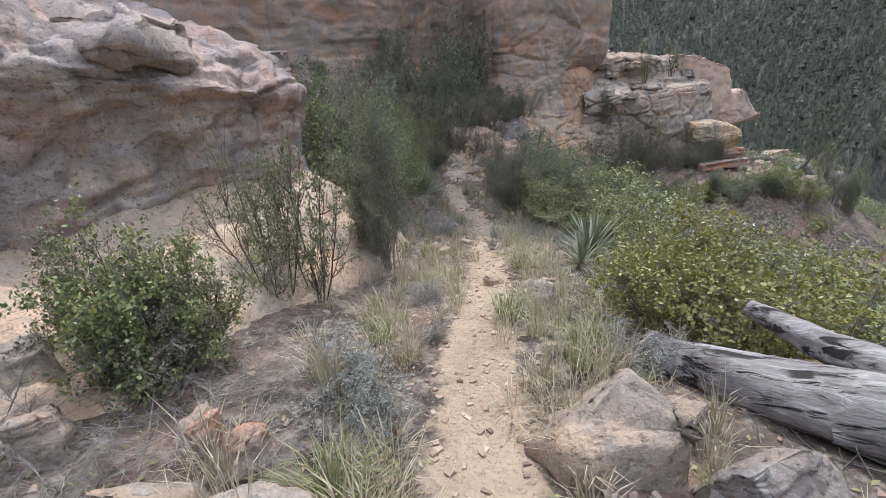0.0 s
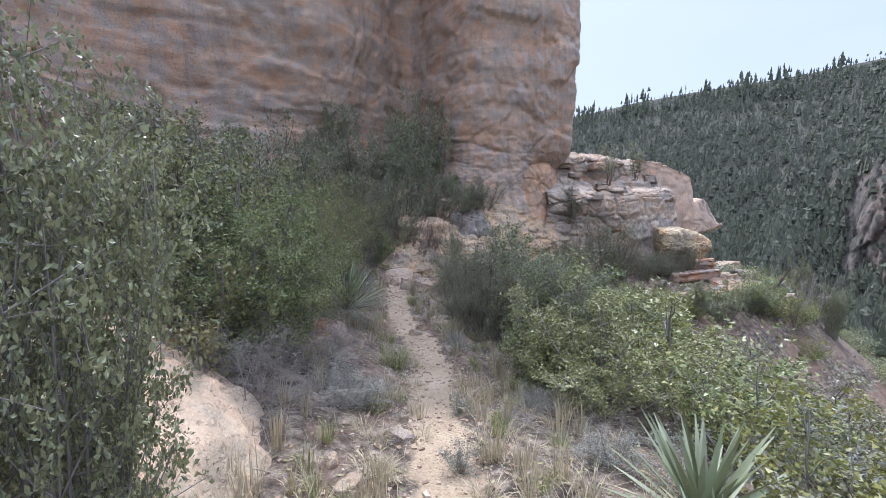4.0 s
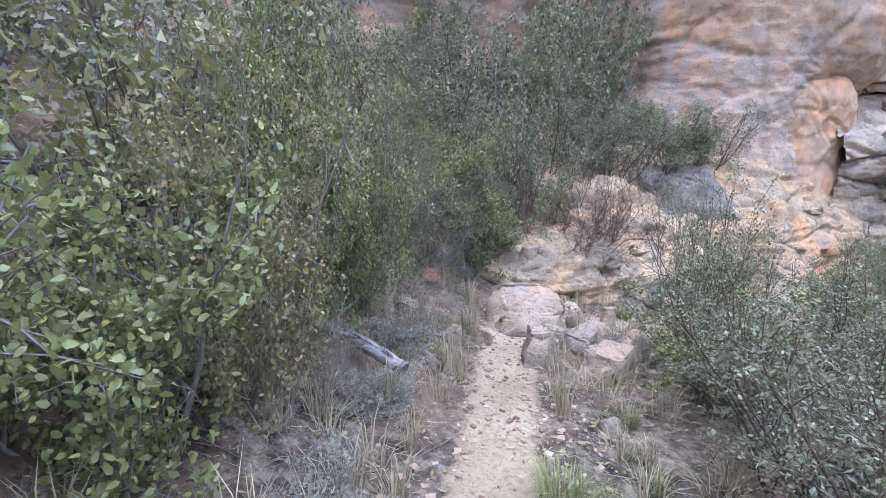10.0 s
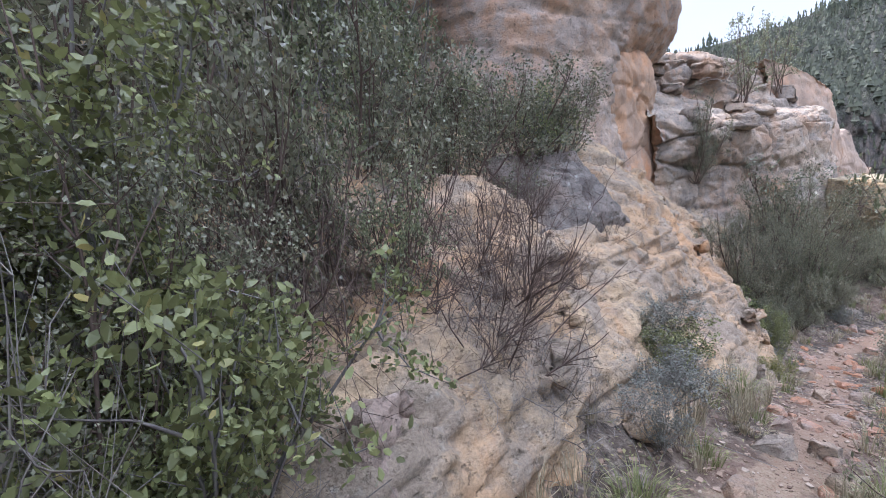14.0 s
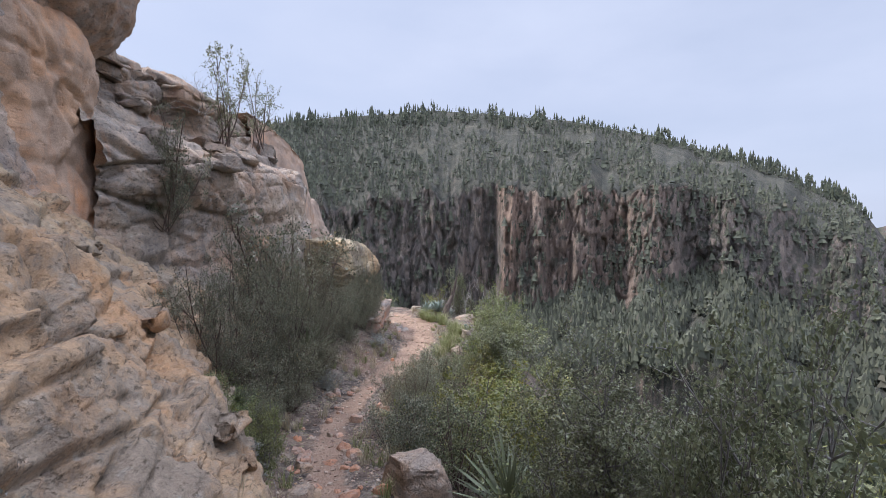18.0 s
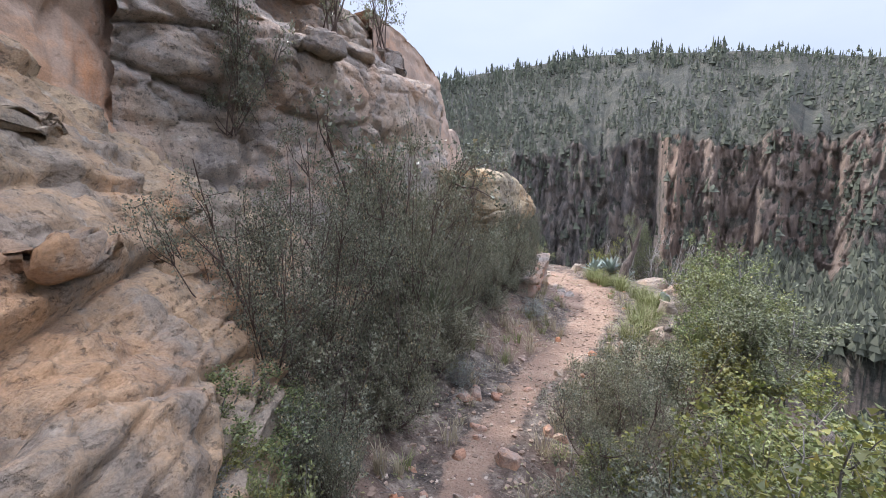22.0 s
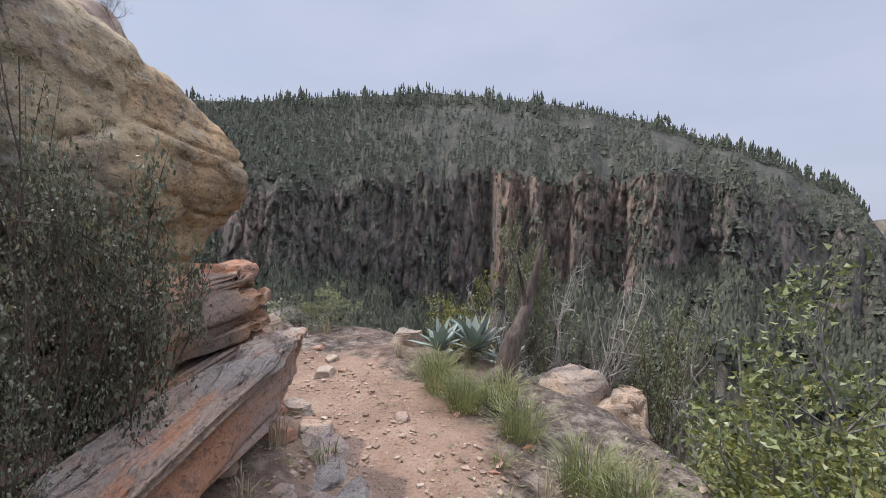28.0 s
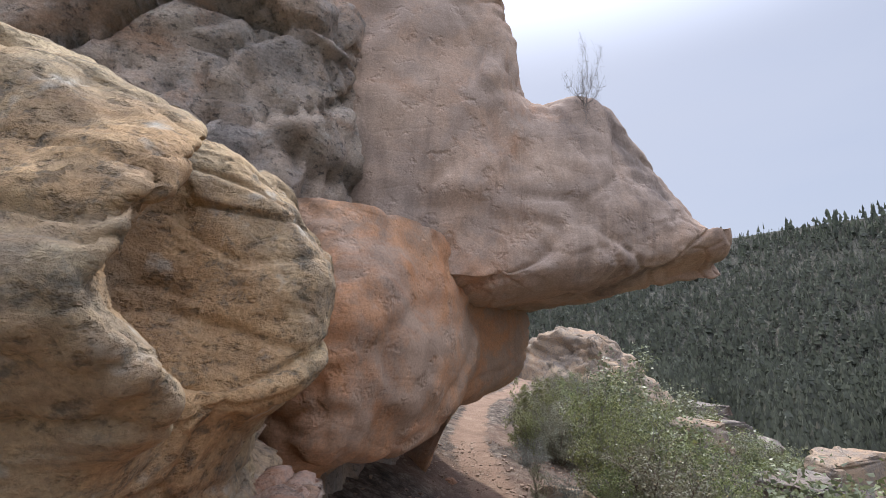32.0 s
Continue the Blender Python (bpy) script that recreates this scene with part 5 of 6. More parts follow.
plants("dead", (11.6, 17.5, 0.7, 0.6), (10.6, 17.6, 0.6, 0.4))
plants("olive", (8.5, 17.85, 0.9, 0.9), (9.0, 17.7, 1.0, 1.0), (3.0, 5.0, 1.0, 0.9), (3.5, 6.0, 1.1, 1.0), (3.1, 8.4, 1.2, 1.1))
plants("yellow", (4.0, 5.5, 1.2, 0.9), (4.6, 7.0, 1.3, 1.1), (3.3, 7.2, 1.1, 0.9))
plants("bare", (15.9, 18.4, 0.8, 1.3), (16.3, 19.0, 0.9, 1.3), (16.1, 17.9, 0.9, 1.5))
plants("dead", (16.35, 18.2, 1.0, 1.5), (15.8, 17.2, 0.9, 1.3))
plants("grey", (16.3, 18.7, 0.9, 2.2))
plants("dead", (16.0, 18.25, 0.9, 2.0))
plants("olive", (2.6, 19.15, 1.5, 1.5, -1.05), (3.15, 19.3, 1.1, 1.2, -1.0))
plants("oak", (2.75, 19.05, 0.9, 0.9, -1.0), (13.4, 17.2, 1.4, 1.5), (14.2, 16.9, 1.5, 1.7), (12.6, 16.9, 1.3, 1.5))
plants("snag", (15.85, 18.3, 1.0, 1.9), (16.15, 17.9, 1.1, 2.5), (15.5, 17.3, 1.0, 1.9), (15.75, 19.0, 0.7, 1.3))
plants("dead", (16.1, 17.9, 1.2, 2.2), (15.95, 18.7, 0.9, 1.7))
plants("thin", (16.4, 17.4, 1.2, 2.2), (15.6, 17.4, 1.0, 1.8))
plants("yellow", (16.3, 19.45, 0.9, 1.15))
plants("bare", (1.0, 16.7, 1.1, 1.1, -2.4), (0.7, 16.9, 1.2, 1.2, -2.35), (1.3, 17.1, 1.1, 1.1, -2.25), (0.5, 16.5, 1.1, 1.0, -2.45), (0.95, 17.4, 1.2, 1.2, -2.15), (0.3, 17.0, 1.1, 1.3, -2.3))
plants("dead", (0.85, 16.5, 1.0, 0.8, -2.45), (1.35, 17.5, 0.9, 0.8, -2.1), (0.4, 17.3, 1.1, 1.1, -2.2))
plants("olive", (1.7, 18.8, 1.6, 1.6, -1.5), (1.0, 18.5, 1.4, 1.5, -1.6))
# along the bank
plants("olive", (12.02, 20.05, 0.85, 1.85, -4.0), (12.36, 20.12, 0.7, 1.6, -3.9), (11.65, 20.1, 0.85, 1.75, -4.1), (11.3, 20.2, 0.9, 1.5, -4.1), (7.2, 19.85, 2.0, 2.2, -3.7), (8.35, 19.95, 2.2, 2.5, -3.8), (6.7, 19.6, 1.5, 1.6, -3.4), (8.0, 19.5, 1.1, 1.2, -4.2), (9.4, 20.4, 2.0, 2.6, -3.7), (8.9, 20.6, 2.2, 2.7, -3.6), (10.3, 20.5, 1.6, 1.9, -4.1), (7.57, 21.2, 0.9, 1.7, -1.3), (7.5, 21.25, 0.7, 1.0, -1.6), (6.9, 19.5, 1.0, 1.3, -4.1), (7.7, 19.45, 1.0, 1.5, -4.15), (9.2, 19.9, 1.2, 1.9, -4.15), (6.4, 18.95, 0.6, 0.7), (7.3, 19.15, 0.6, 0.6), (8.5, 19.4, 0.7, 0.8), (6.3, 18.75, 0.3, 0.6), (7.9, 17.55, 1.4, 1.1), (6.7, 17.2, 1.2, 1.0), (3.7, 20.15, 1.8, 1.6, -1.05), (3.2, 20.6, 1.5, 1.3, -0.8), (11.3, 20.1, 1.3, 1.6, -4.1))
plants("oak", (5.75, 18.35, 0.6, 0.75), (8.3, 16.3, 1.8, 1.4), (15.0, 22.9, 0.45, 0.6), (12.7, 17.0, 1.5, 1.1), (6.0, 15.4, 1.7, 1.5))
plants("yellow", (10.3, 17.0, 1.1, 0.95), (13.7, 17.3, 1.1, 0.9), (14.4, 17.0, 1.2, 1.1), (13.3, 16.8, 1.1, 0.95), (16.7, 19.7, 1.0, 0.95), (9.0, 15.6, 2.0, 1.3))
plants("grey", (16.1, 17.1, 0.9, 2.0), (4.7, 15.5, 1.5, 1.5), (7.3, 15.4, 1.9, 1.6), (16.3, 17.6, 1.1, 1.6), (11.2, 16.4, 1.6, 1.1))
plants("thin", (9.6, 22.0, 1.5, 1.9, 0.1), (10.9, 22.3, 1.3, 1.7, 0.3), (5.6, 15.0, 1.4, 1.7), (16.3, 18.6, 1.2, 1.35))
plants("dead", (9.0, 22.0, 1.3, 1.2, 0.5), (15.0, 23.1, 0.6, 0.7, -0.75), (11.9, 17.3, 0.9, 0.9), (16.5, 18.9, 1.3, 1.0))
plants("sage", (10.8, 19.35, 0.7, 0.32), (8.4, 19.2, 0.6, 0.4))


plants("sage", (15.05, 24.2, 0.4, 0.35), (14.9, 25.3, 0.45, 0.4), (13.6, 26.6, 0.6, 0.5))
plants("oak", (15.1, 22.6, 0.4, 0.45), (15.5, 24.1, 0.6, 0.6), (14.95, 26.0, 0.6, 0.7))
plants("thin", (14.75, 23.9, 0.35, 0.4), (15.4, 22.2, 0.4, 0.4))
plants("olive", (15.3, 25.8, 0.7, 0.6), (15.2, 26.8, 0.8, 0.8), (16.3, 23.4, 0.6, 0.5))
plants("oak", (15.6, 24.8, 0.8, 0.9), (15.9, 26.0, 0.9, 1.1), (15.4, 28.0, 0.9, 1.0), (16.4, 27.2, 1.3, 1.6), (16.5, 24.6, 0.9, 1.0), (17.3, 25.6, 1.1, 1.2))
plants("dead", (14.15, 16.6, 1.0, 1.5), (14.4, 16.4, 0.8, 1.2), (12.6, 17.2, 0.8, 0.6))


def scatter():
    """Shrubs over the slopes on both sides, thick above the trail and against the cliff's foot."""
    rng = np.random.default_rng(12)

    def fill(count, x0, x1, y0, y1, clear, kinds, lo, hi, tall=(0.6, 0.95), lift=0.0):
        n = tries = 0
        while n < count and tries < 4000:
            tries += 1
            x, y = rng.uniform(x0, x1), rng.uniform(y0, y1)
            d, side, _ = trail_at(np.array([x]), np.array([y]))
            s = rng.uniform(lo, hi)
            if d[0] < clear + s * 0.5 or (side[0] < 0 and d[0] > 30):
                continue
            plant(str(rng.choice(kinds)), x, y, s, s * rng.uniform(*tall), None if not lift else gz(x, y) + lift, rich=d[0] < 1.3)
            n += 1

    fill(26, -2.6, 2.6, 5.0, 15.2, 0.28, ["sage", "dead", "sage"], 0.35, 0.7, (0.5, 0.8))
    fill(46, 2.4, 9.6, 15.4, 19.4, 0.27, ["oak", "sage", "olive", "yellow", "thin"], 0.35, 0.75, (0.6, 0.95))
    fill(24, 2.4, 10.5, 14.0, 17.8, 0.7, ["yellow", "oak", "grey", "thin"], 0.8, 1.3, (0.8, 1.1))
    fill(38, -7.5, -1.2, 6.8, 15.2, 0.9, ["oak", "olive", "oak", "olive", "turning", "dead"], 1.1, 2.0, (0.8, 1.1))
    fill(26, -4.5, 2.6, 16.2, 21.5, 1.4, ["grey", "olive", "olive", "dead"], 1.1, 2.0, (0.8, 1.2), 0.45)
    fill(14, -8.0, -3.4, 1.0, 6.8, 2.5, ["grey", "olive"], 1.0, 1.9, (0.8, 1.1), 1.7)
    fill(22, 15.3, 18.6, 21.0, 27.5, 0.5, ["olive", "olive", "oak", "olive"], 0.4, 0.9)
    fill(34, 2.3, 7.0, 3.6, 12.5, 0.9, ["oak", "olive", "grey", "sage", "yellow"], 0.7, 1.3)
    fill(30, 2.2, 9.0, 4.0, 14.0, 1.2, ["grey", "olive", "oak", "yellow", "turning"], 1.1, 2.1)
    fill(34, 3.5, 14.0, 12.0, 17.2, 0.9, ["grey", "oak", "yellow", "thin"], 1.0, 1.8)
    fill(60, 6.0, 30.0, -2.0, 15.5, 3.0, ["far", "fargreen", "far"], 1.2, 2.4)
    fill(56, 15.5, 22.0, 22.5, 36.0, 0.6, ["olive", "olive", "oak", "oak", "olive"], 0.7, 1.4)
    fill(150, 16.0, 46.0, 26.0, 62.0, 1.6, ["fargreen", "fargreen", "far"], 1.4, 2.6)
    fill(60, 16.6, 27.0, 22.0, 35.0, 1.5, ["olive", "oak", "fargreen", "olive"], 0.8, 1.6, (0.6, 0.9))
    fill(16, 16.5, 24.0, 10.0, 21.5, 2.2, ["grey", "fargreen", "far"], 1.2, 2.0)


scatter()


# ---- sword-leaved plants ----
def blade_mesh(name, material, width, fold, taper=1.0):
    """One stiff leaf along +y, 1 m long, folded along its rib."""
    n, V = 7, []
    for i in range(n):
        t = i / (n - 1)
        w = width * (0.55 + 0.75 * t - 1.3 * t ** 2.2 * taper) if t < 0.98 else 0.002
        w = max(w, 0.002)
        bow = 0.10 * t * t
        V += [(-w, t, fold * w - bow + 0.0), (0, t, -bow), (w, t, fold * w - bow)]
    F = []
    for i in range(n - 1):
        for j in (0, 1):
            a = i * 3 + j
            F.append((a, a + 1, a + 4, a + 3))
    me = mesh_of(name, V, F, material)
    return me


YUCCA_BLADE = blade_mesh("yucca_blade", M_BLADE, 0.036, 0.35)
DRY_BLADE = blade_mesh("dry_blade", M_STRAW, 0.028, 0.3)
AGAVE_BLADE = blade_mesh("agave_blade", M_AGAVE, 0.115, 0.55, 0.98)


def rosette(thing, x, y, reach, count, mesh, label, category, seed, lo=5, hi=85, dry=0, z=None):
    """Blades set round a heart, the outer ones low; dry ones hang below."""
    rng = np.random.default_rng(seed)
    top = new(thing)
    top.matrix_basis = pose(x, y, (gz(x, y) if z is None else z) + 0.03, 0, 0, 0)
    for i in range(count + dry):
        old = i >= count
        k = rng.uniform(0, 1) if old else (i + 0.5) / count
        rise = rng.uniform(-25, 5) if old else lo + (hi - lo) * k ** 0.9 + rng.normal(0, 5)
        s = reach * (rng.uniform(0.6, 0.85) if old else rng.uniform(0.8, 1.08))
        m = pose(0, 0, 0.05 + 0.08 * k * reach, 0, 0, i * 137.5 + rng.normal(0, 9)) @ pose(0, 0, 0, rise, rng.normal(0, 8), 0) @ Matrix.Diagonal((reach ** 0.5, s, s, 1))
        part("dry_leaf" if old else "leaf", DRY_BLADE if old else mesh, top, "", m)
    return tagged(top, label, category, group="clumps of " + category)


YUCCA = "spiky grey-green yucca with long sword leaves"
for i, (x, y, r, n) in enumerate(((-0.6, 10.05, 0.82, 84), (1.7, 5.2, 0.62, 60), (5.95, 16.15, 0.6, 55), (8.75, 19.75, 0.7, 60), (1.45, 4.75, 0.4, 35))):
    rosette("yucca", x, y, r, n, YUCCA_BLADE, YUCCA, "yucca", 300 + i, lo=14, dry=16)
for i, (x, y, r, n) in enumerate(((15.5, 19.6, 0.34, 22), (15.65, 19.25, 0.42, 26), (15.8, 18.92, 0.34, 22), (15.95, 19.5, 0.3, 20))):
    rosette("agave", x, y, r, n, AGAVE_BLADE, "blue-grey agave rosette with thick pointed leaves", "agave", 330 + i, lo=12, hi=80)


# ---- grass, litter, gravel ----
def grass(name, tufts, material, label, seed):
    """Tufts (x, y, radius, height, blades) of bending blades in one mesh."""
    rng = np.random.default_rng(seed)
    VV, FF, k = [], [], 0
    T = np.array(tufts, float)
    Z = ground_z(T[:, 0], T[:, 1])
    for (x, y, r, h, n), z in zip(T, Z):
        n = int(n)
        a, q = rng.uniform(0, 6.283, n), r * np.sqrt(rng.uniform(0, 1, n)) * 0.5
        b = np.stack([x + q * np.cos(a), y + q * np.sin(a), np.full(n, z - 0.01)], 1)
        lean = a + rng.normal(0, 0.7, n)
        out = rng.uniform(0.15, 1.0, n) * r * 1.4
        hh = h * rng.uniform(0.5, 1.1, n)
        d = np.stack([np.cos(lean), np.sin(lean), np.zeros(n)], 1)
        sd = np.stack([-np.sin(lean), np.cos(lean), np.zeros(n)], 1) * 0.0028
        up = np.array((0, 0, 1.0))
        m = b + d * (out * 0.35)[:, None] + up * (hh * 0.65)[:, None]
        e = b + d * out[:, None] + up * (hh * rng.uniform(0.75, 1.05, n))[:, None]
        VV.append(np.stack([b - sd, b + sd, m + sd * 0.8, m - sd * 0.8, e], 1).reshape(-1, 3))
        i = k + np.arange(n) * 5
        FF += [(j, j + 1, j + 2, j + 3) for j in i] + [(j + 3, j + 2, j + 4) for j in i]
        k += 5 * n
    tagged(new(name, mesh_of(name, np.concatenate(VV), FF, material, True)), label, "grass", kind="stuff")


def beside(rng, t0, t1, near, far):
    """A place beside the trail, between two of its corners."""
    i = int(rng.integers(t0, t1))
    a, b = TRAIL[i], TRAIL[i + 1]
    k = rng.uniform()
    d = (b - a)[:2] / np.linalg.norm((b - a)[:2])
    s = rng.choice((-1, 1)) * rng.uniform(near, far)
    return a[0] + (b - a)[0] * k - d[1] * s, a[1] + (b - a)[1] * k + d[0] * s


_g = np.random.default_rng(21)
_straw = [(*beside(_g, 2, 17, 0.3, 1.3), _g.uniform(0.06, 0.18), _g.uniform(0.12, 0.4), 34) for _ in range(420)]
_straw += [(*beside(_g, 2, 6, 0.35, 1.0), _g.uniform(0.1, 0.22), _g.uniform(0.2, 0.4), 50) for _ in range(34)]
_straw += [(*beside(_g, 2, 8, 0.16, 0.6), _g.uniform(0.08, 0.2), _g.uniform(0.08, 0.24), 40) for _ in range(80)]
_straw += [(*beside(_g, 16, 24, 0.25, 0.9), _g.uniform(0.06, 0.14), _g.uniform(0.1, 0.28), 34) for _ in range(120)]
_straw += [(*beside(_g, 17, 28, 0.5, 1.6), _g.uniform(0.06, 0.16), _g.uniform(0.1, 0.3), 30) for _ in range(110)]
grass("dry_grass", _straw, M_STRAW, "dry straw-coloured grass beside the trail", 1)
_green = [(x, y, 0.24, 0.32, 240) for x, y in ((9.65, 17.95), (11.0, 18.05), (11.5, 17.95), (11.9, 18.1), (13.55, 18.35), (13.3, 18.15), (14.05, 18.7), (14.4, 19.15), (14.7, 19.4), (15.0, 19.5), (14.6, 18.9), (12.7, 18.1), (12.9, 17.95))]
_green += [(x, y, 0.2, 0.25, 150) for x, y in ((0.5, 12.0), (4.4, 16.3), (3.3, 16.9), (2.8, 15.6), (1.5, 15.98), (0.75, 2.4), (-0.55, 1.25), (0.35, 3.0), (14.6, 19.1), (12.2, 17.9), (0.75, 4.6), (0.15, 8.2))]
_green += [(*beside(_g, 2, 25, 0.3, 0.9), 0.1, _g.uniform(0.1, 0.22), 40) for _ in range(160)]
grass("green_grass", _green, M_GRASS, "tufts of green grass along the trail", 2)


def litter():
    """Fallen leaves and straws lying on the ground."""
    rng = np.random.default_rng(8)
    n = 22000
    xy = np.array([beside(rng, 2, 26, 0.25, 2.2) for _ in range(n)])
    z = ground_z(xy[:, 0], xy[:, 1]) + 0.006
    V, F = leaves(rng, np.column_stack([xy, z]), 0.045, 0.22, 0.2)
    V = V.reshape(n, 4, 3)
    V[:, :, 2] = z[:, None] + (V[:, :, 2] - z[:, None]) * 0.25
    tagged(new("leaf_litter", mesh_of("leaf_litter", V.reshape(-1, 3), F, M_AUTUMN, True)), "fallen brown leaves and bits on the soil", "leaf litter", kind="stuff")


litter()


def sticks():
    """Dead twigs strewn under the shrubs."""
    rng = np.random.default_rng(18)
    lines = []
    for _ in range(3600):
        x, y = beside(rng, 2, 24, 0.35, 2.4)
        a, ln, r = rng.uniform(0, 6.283), rng.uniform(0.1, 0.5), rng.uniform(0.0015, 0.0045)
        xs = x + math.cos(a) * ln * np.array((0, 0.5, 1)) + rng.normal(0, 0.02, 3)
        ys = y + math.sin(a) * ln * np.array((0, 0.5, 1)) + rng.normal(0, 0.02, 3)
        zs = ground_z(xs, ys) + np.array((0.004, rng.uniform(0.01, 0.07), rng.uniform(0.0, 0.12)))
        lines.append((np.column_stack([xs, ys, zs]), np.array((r, r * 0.8, r * 0.5))))
    V, F = tubes(lines)
    tagged(new("dead_twigs", mesh_of("dead_twigs", V, F, M_DEADTWIG)), "dead grey twigs strewn on the soil", "twigs", kind="stuff")


sticks()

# ---- loose stones ----
def gravel():
    """Pebbles and chips on and beside the trail, in one mesh."""
    rng = np.random.default_rng(5)
    n = 30000
    cube = np.array([(x, y, z) for x in (-1, 1) for y in (-1, 1) for z in (-1, 1)], float)
    quads = np.array([(0, 1, 3, 2), (4, 6, 7, 5), (0, 4, 5, 1), (2, 3, 7, 6), (0, 2, 6, 4), (1, 5, 7, 3)])
    xy = np.array([beside(rng, 2, 29, 0.0, 0.6 if rng.random() < 0.55 else 2.0) for _ in range(n)])
    s = 0.004 + 0.020 * rng.random(n) ** 4
    c = np.column_stack([xy, ground_z(xy[:, 0], xy[:, 1]) + s * 0.15])
    shape = cube[None] * (rng.uniform(0.5, 1.2, (n, 1, 3)) * np.array((1, 1, 0.6))) * rng.uniform(0.45, 1.15, (n, 8, 3))
    a = rng.uniform(0, 6.283, n)
    ca, sa = np.cos(a)[:, None], np.sin(a)[:, None]
    rot = np.stack([shape[:, :, 0] * ca - shape[:, :, 1] * sa, shape[:, :, 0] * sa + shape[:, :, 1] * ca, shape[:, :, 2]], 2)
    V = c[:, None] + rot * s[:, None, None]
    F = (np.arange(n)[:, None, None] * 8 + quads[None]).reshape(-1, 4)
    tagged(new("gravel", mesh_of("gravel", V.reshape(-1, 3), F, M_PEBBLE, True)), "reddish and tan pebbles strewn along the trail", "gravel", kind="stuff")


def pebble_material():
    s = Nodes("pebble")
    col = s.ramp(s.pos.outputs["Random Per Island"], (0.0, (0.15, 0.10, 0.075)), (0.4, (0.28, 0.20, 0.145)), (0.8, (0.34, 0.255, 0.19)), (1.0, (0.42, 0.345, 0.27)))
    g = s.noise(60.0, 4, 0.7)
    return s.done(s.mix(0.3, col, s.ramp(g, (0.3, 0.3), (0.7, 0.8)), "OVERLAY"), 0.9, s.bump(g, 0.4, 0.01))


M_PEBBLE = pebble_material()
gravel()


def boulder(x, y, sx, sy, sz, material, seed, label, rot=0.0, z=None, sink=0.3, name="boulder", n=56):
    """An angular stone sunk a little into the ground."""
    rng = np.random.default_rng(seed)
    cuts = []
    for _ in range(11):
        v = rng.normal(0, 1, 3) * np.array((1, 1, 0.8))
        v[2] = abs(v[2]) if v[2] > -0.3 else 0.1
        v /= np.linalg.norm(v)
        cuts.append((*v, rng.uniform(0.5, 0.88)))
    base = gz(x, y) if z is None else z
    k = min(sx, sy, sz)
    ob = blob_rock(name, (x, y, base + sz * (1 - sink)), (sx, sy, sz), material, seed, label, rot, cuts, n=n, lump=0.07 * k, lump_size=0.6 * k, beds=0.05 * k, bed_height=0.28 * k, fine=0.05 * k, squash=4.5, block=0.12 * k, block_size=(1.1 * k, 1.1 * k, 0.7 * k), joints=0.06 * k)
    return tagged(ob, category="boulder" if k > 0.12 else "stone")


def boulders(label, material, name, seed, *rows):
    for i, row in enumerate(rows):
        boulder(*row[:5], material, seed + i, label, *row[5:], name=name)


boulders("pale angular sandstone boulder beside the trail", M_BOULDER, "boulder", 400,
         (0.68, 3.3, 0.17, 0.12, 0.12, 10), (-0.85, 1.0, 0.3, 0.2, 0.12, 40), (-1.75, 1.45, 0.16, 0.14, 0.12),
         (0.35, 14.75, 0.48, 0.36, 0.27, 15), (0.42, 13.72, 0.22, 0.2, 0.18, 30), (0.95, 13.75, 0.26, 0.2, 0.15, 70), (0.75, 14.15, 0.18, 0.16, 0.17),
         (0.95, 14.5, 0.25, 0.2, 0.18, 50), (0.1, 14.45, 0.16, 0.14, 0.12, 10), (0.75, 15.0, 0.2, 0.16, 0.16, 70), (1.15, 14.15, 0.2, 0.15, 0.15, 25), (0.55, 14.3, 0.14, 0.12, 0.12, 80), (1.35, 14.8, 0.17, 0.14, 0.13), (1.24, 15.62, 0.13, 0.1, 0.13, 20), (1.56, 15.68, 0.14, 0.12, 0.12))
boulders("broad brown-tan boulder beside the trail and the log", M_CLAY, "boulder", 420, (0.6, 1.5, 0.36, 0.34, 0.24, 20, None, 0.42), (0.95, 1.62, 0.16, 0.12, 0.1, 40), (-2.2, 1.85, 0.26, 0.2, 0.16, 10), (-1.15, 1.12, 0.3, 0.16, 0.1, 8), (0.84, 10.6, 0.22, 0.15, 0.1, 20), (1.0, 10.3, 0.16, 0.1, 0.08, 50), (0.58, 10.2, 0.11, 0.09, 0.07))
boulders("pale sandstone block on the slope", M_BOULDER, "boulder", 430,
         (5.8, 16.9, 0.36, 0.26, 0.2, -60), (15.2, 18.3, 0.42, 0.36, 0.17, 110), (15.05, 17.9, 0.3, 0.26, 0.22, 50), (15.98, 20.1, 0.3, 0.2, 0.09, 60),
         (11.3, 17.75, 0.2, 0.14, 0.14), (10.5, 18.05, 0.11, 0.09, 0.12, 30), (10.75, 17.8, 0.15, 0.12, 0.12, 60), (12.6, 17.75, 0.2, 0.2, 0.15))
boulders("pale orange ledge stone at the rim of the trail", M_APRON, "boulder", 580,
         (15.35, 23.25, 0.5, 0.3, 0.13, 30, None, 0.6), (15.8, 22.7, 0.45, 0.28, 0.14, -20, None, 0.6), (15.9, 21.9, 0.4, 0.3, 0.12, 60, None, 0.6), (15.2, 24.3, 0.35, 0.25, 0.12, 10, None, 0.6))
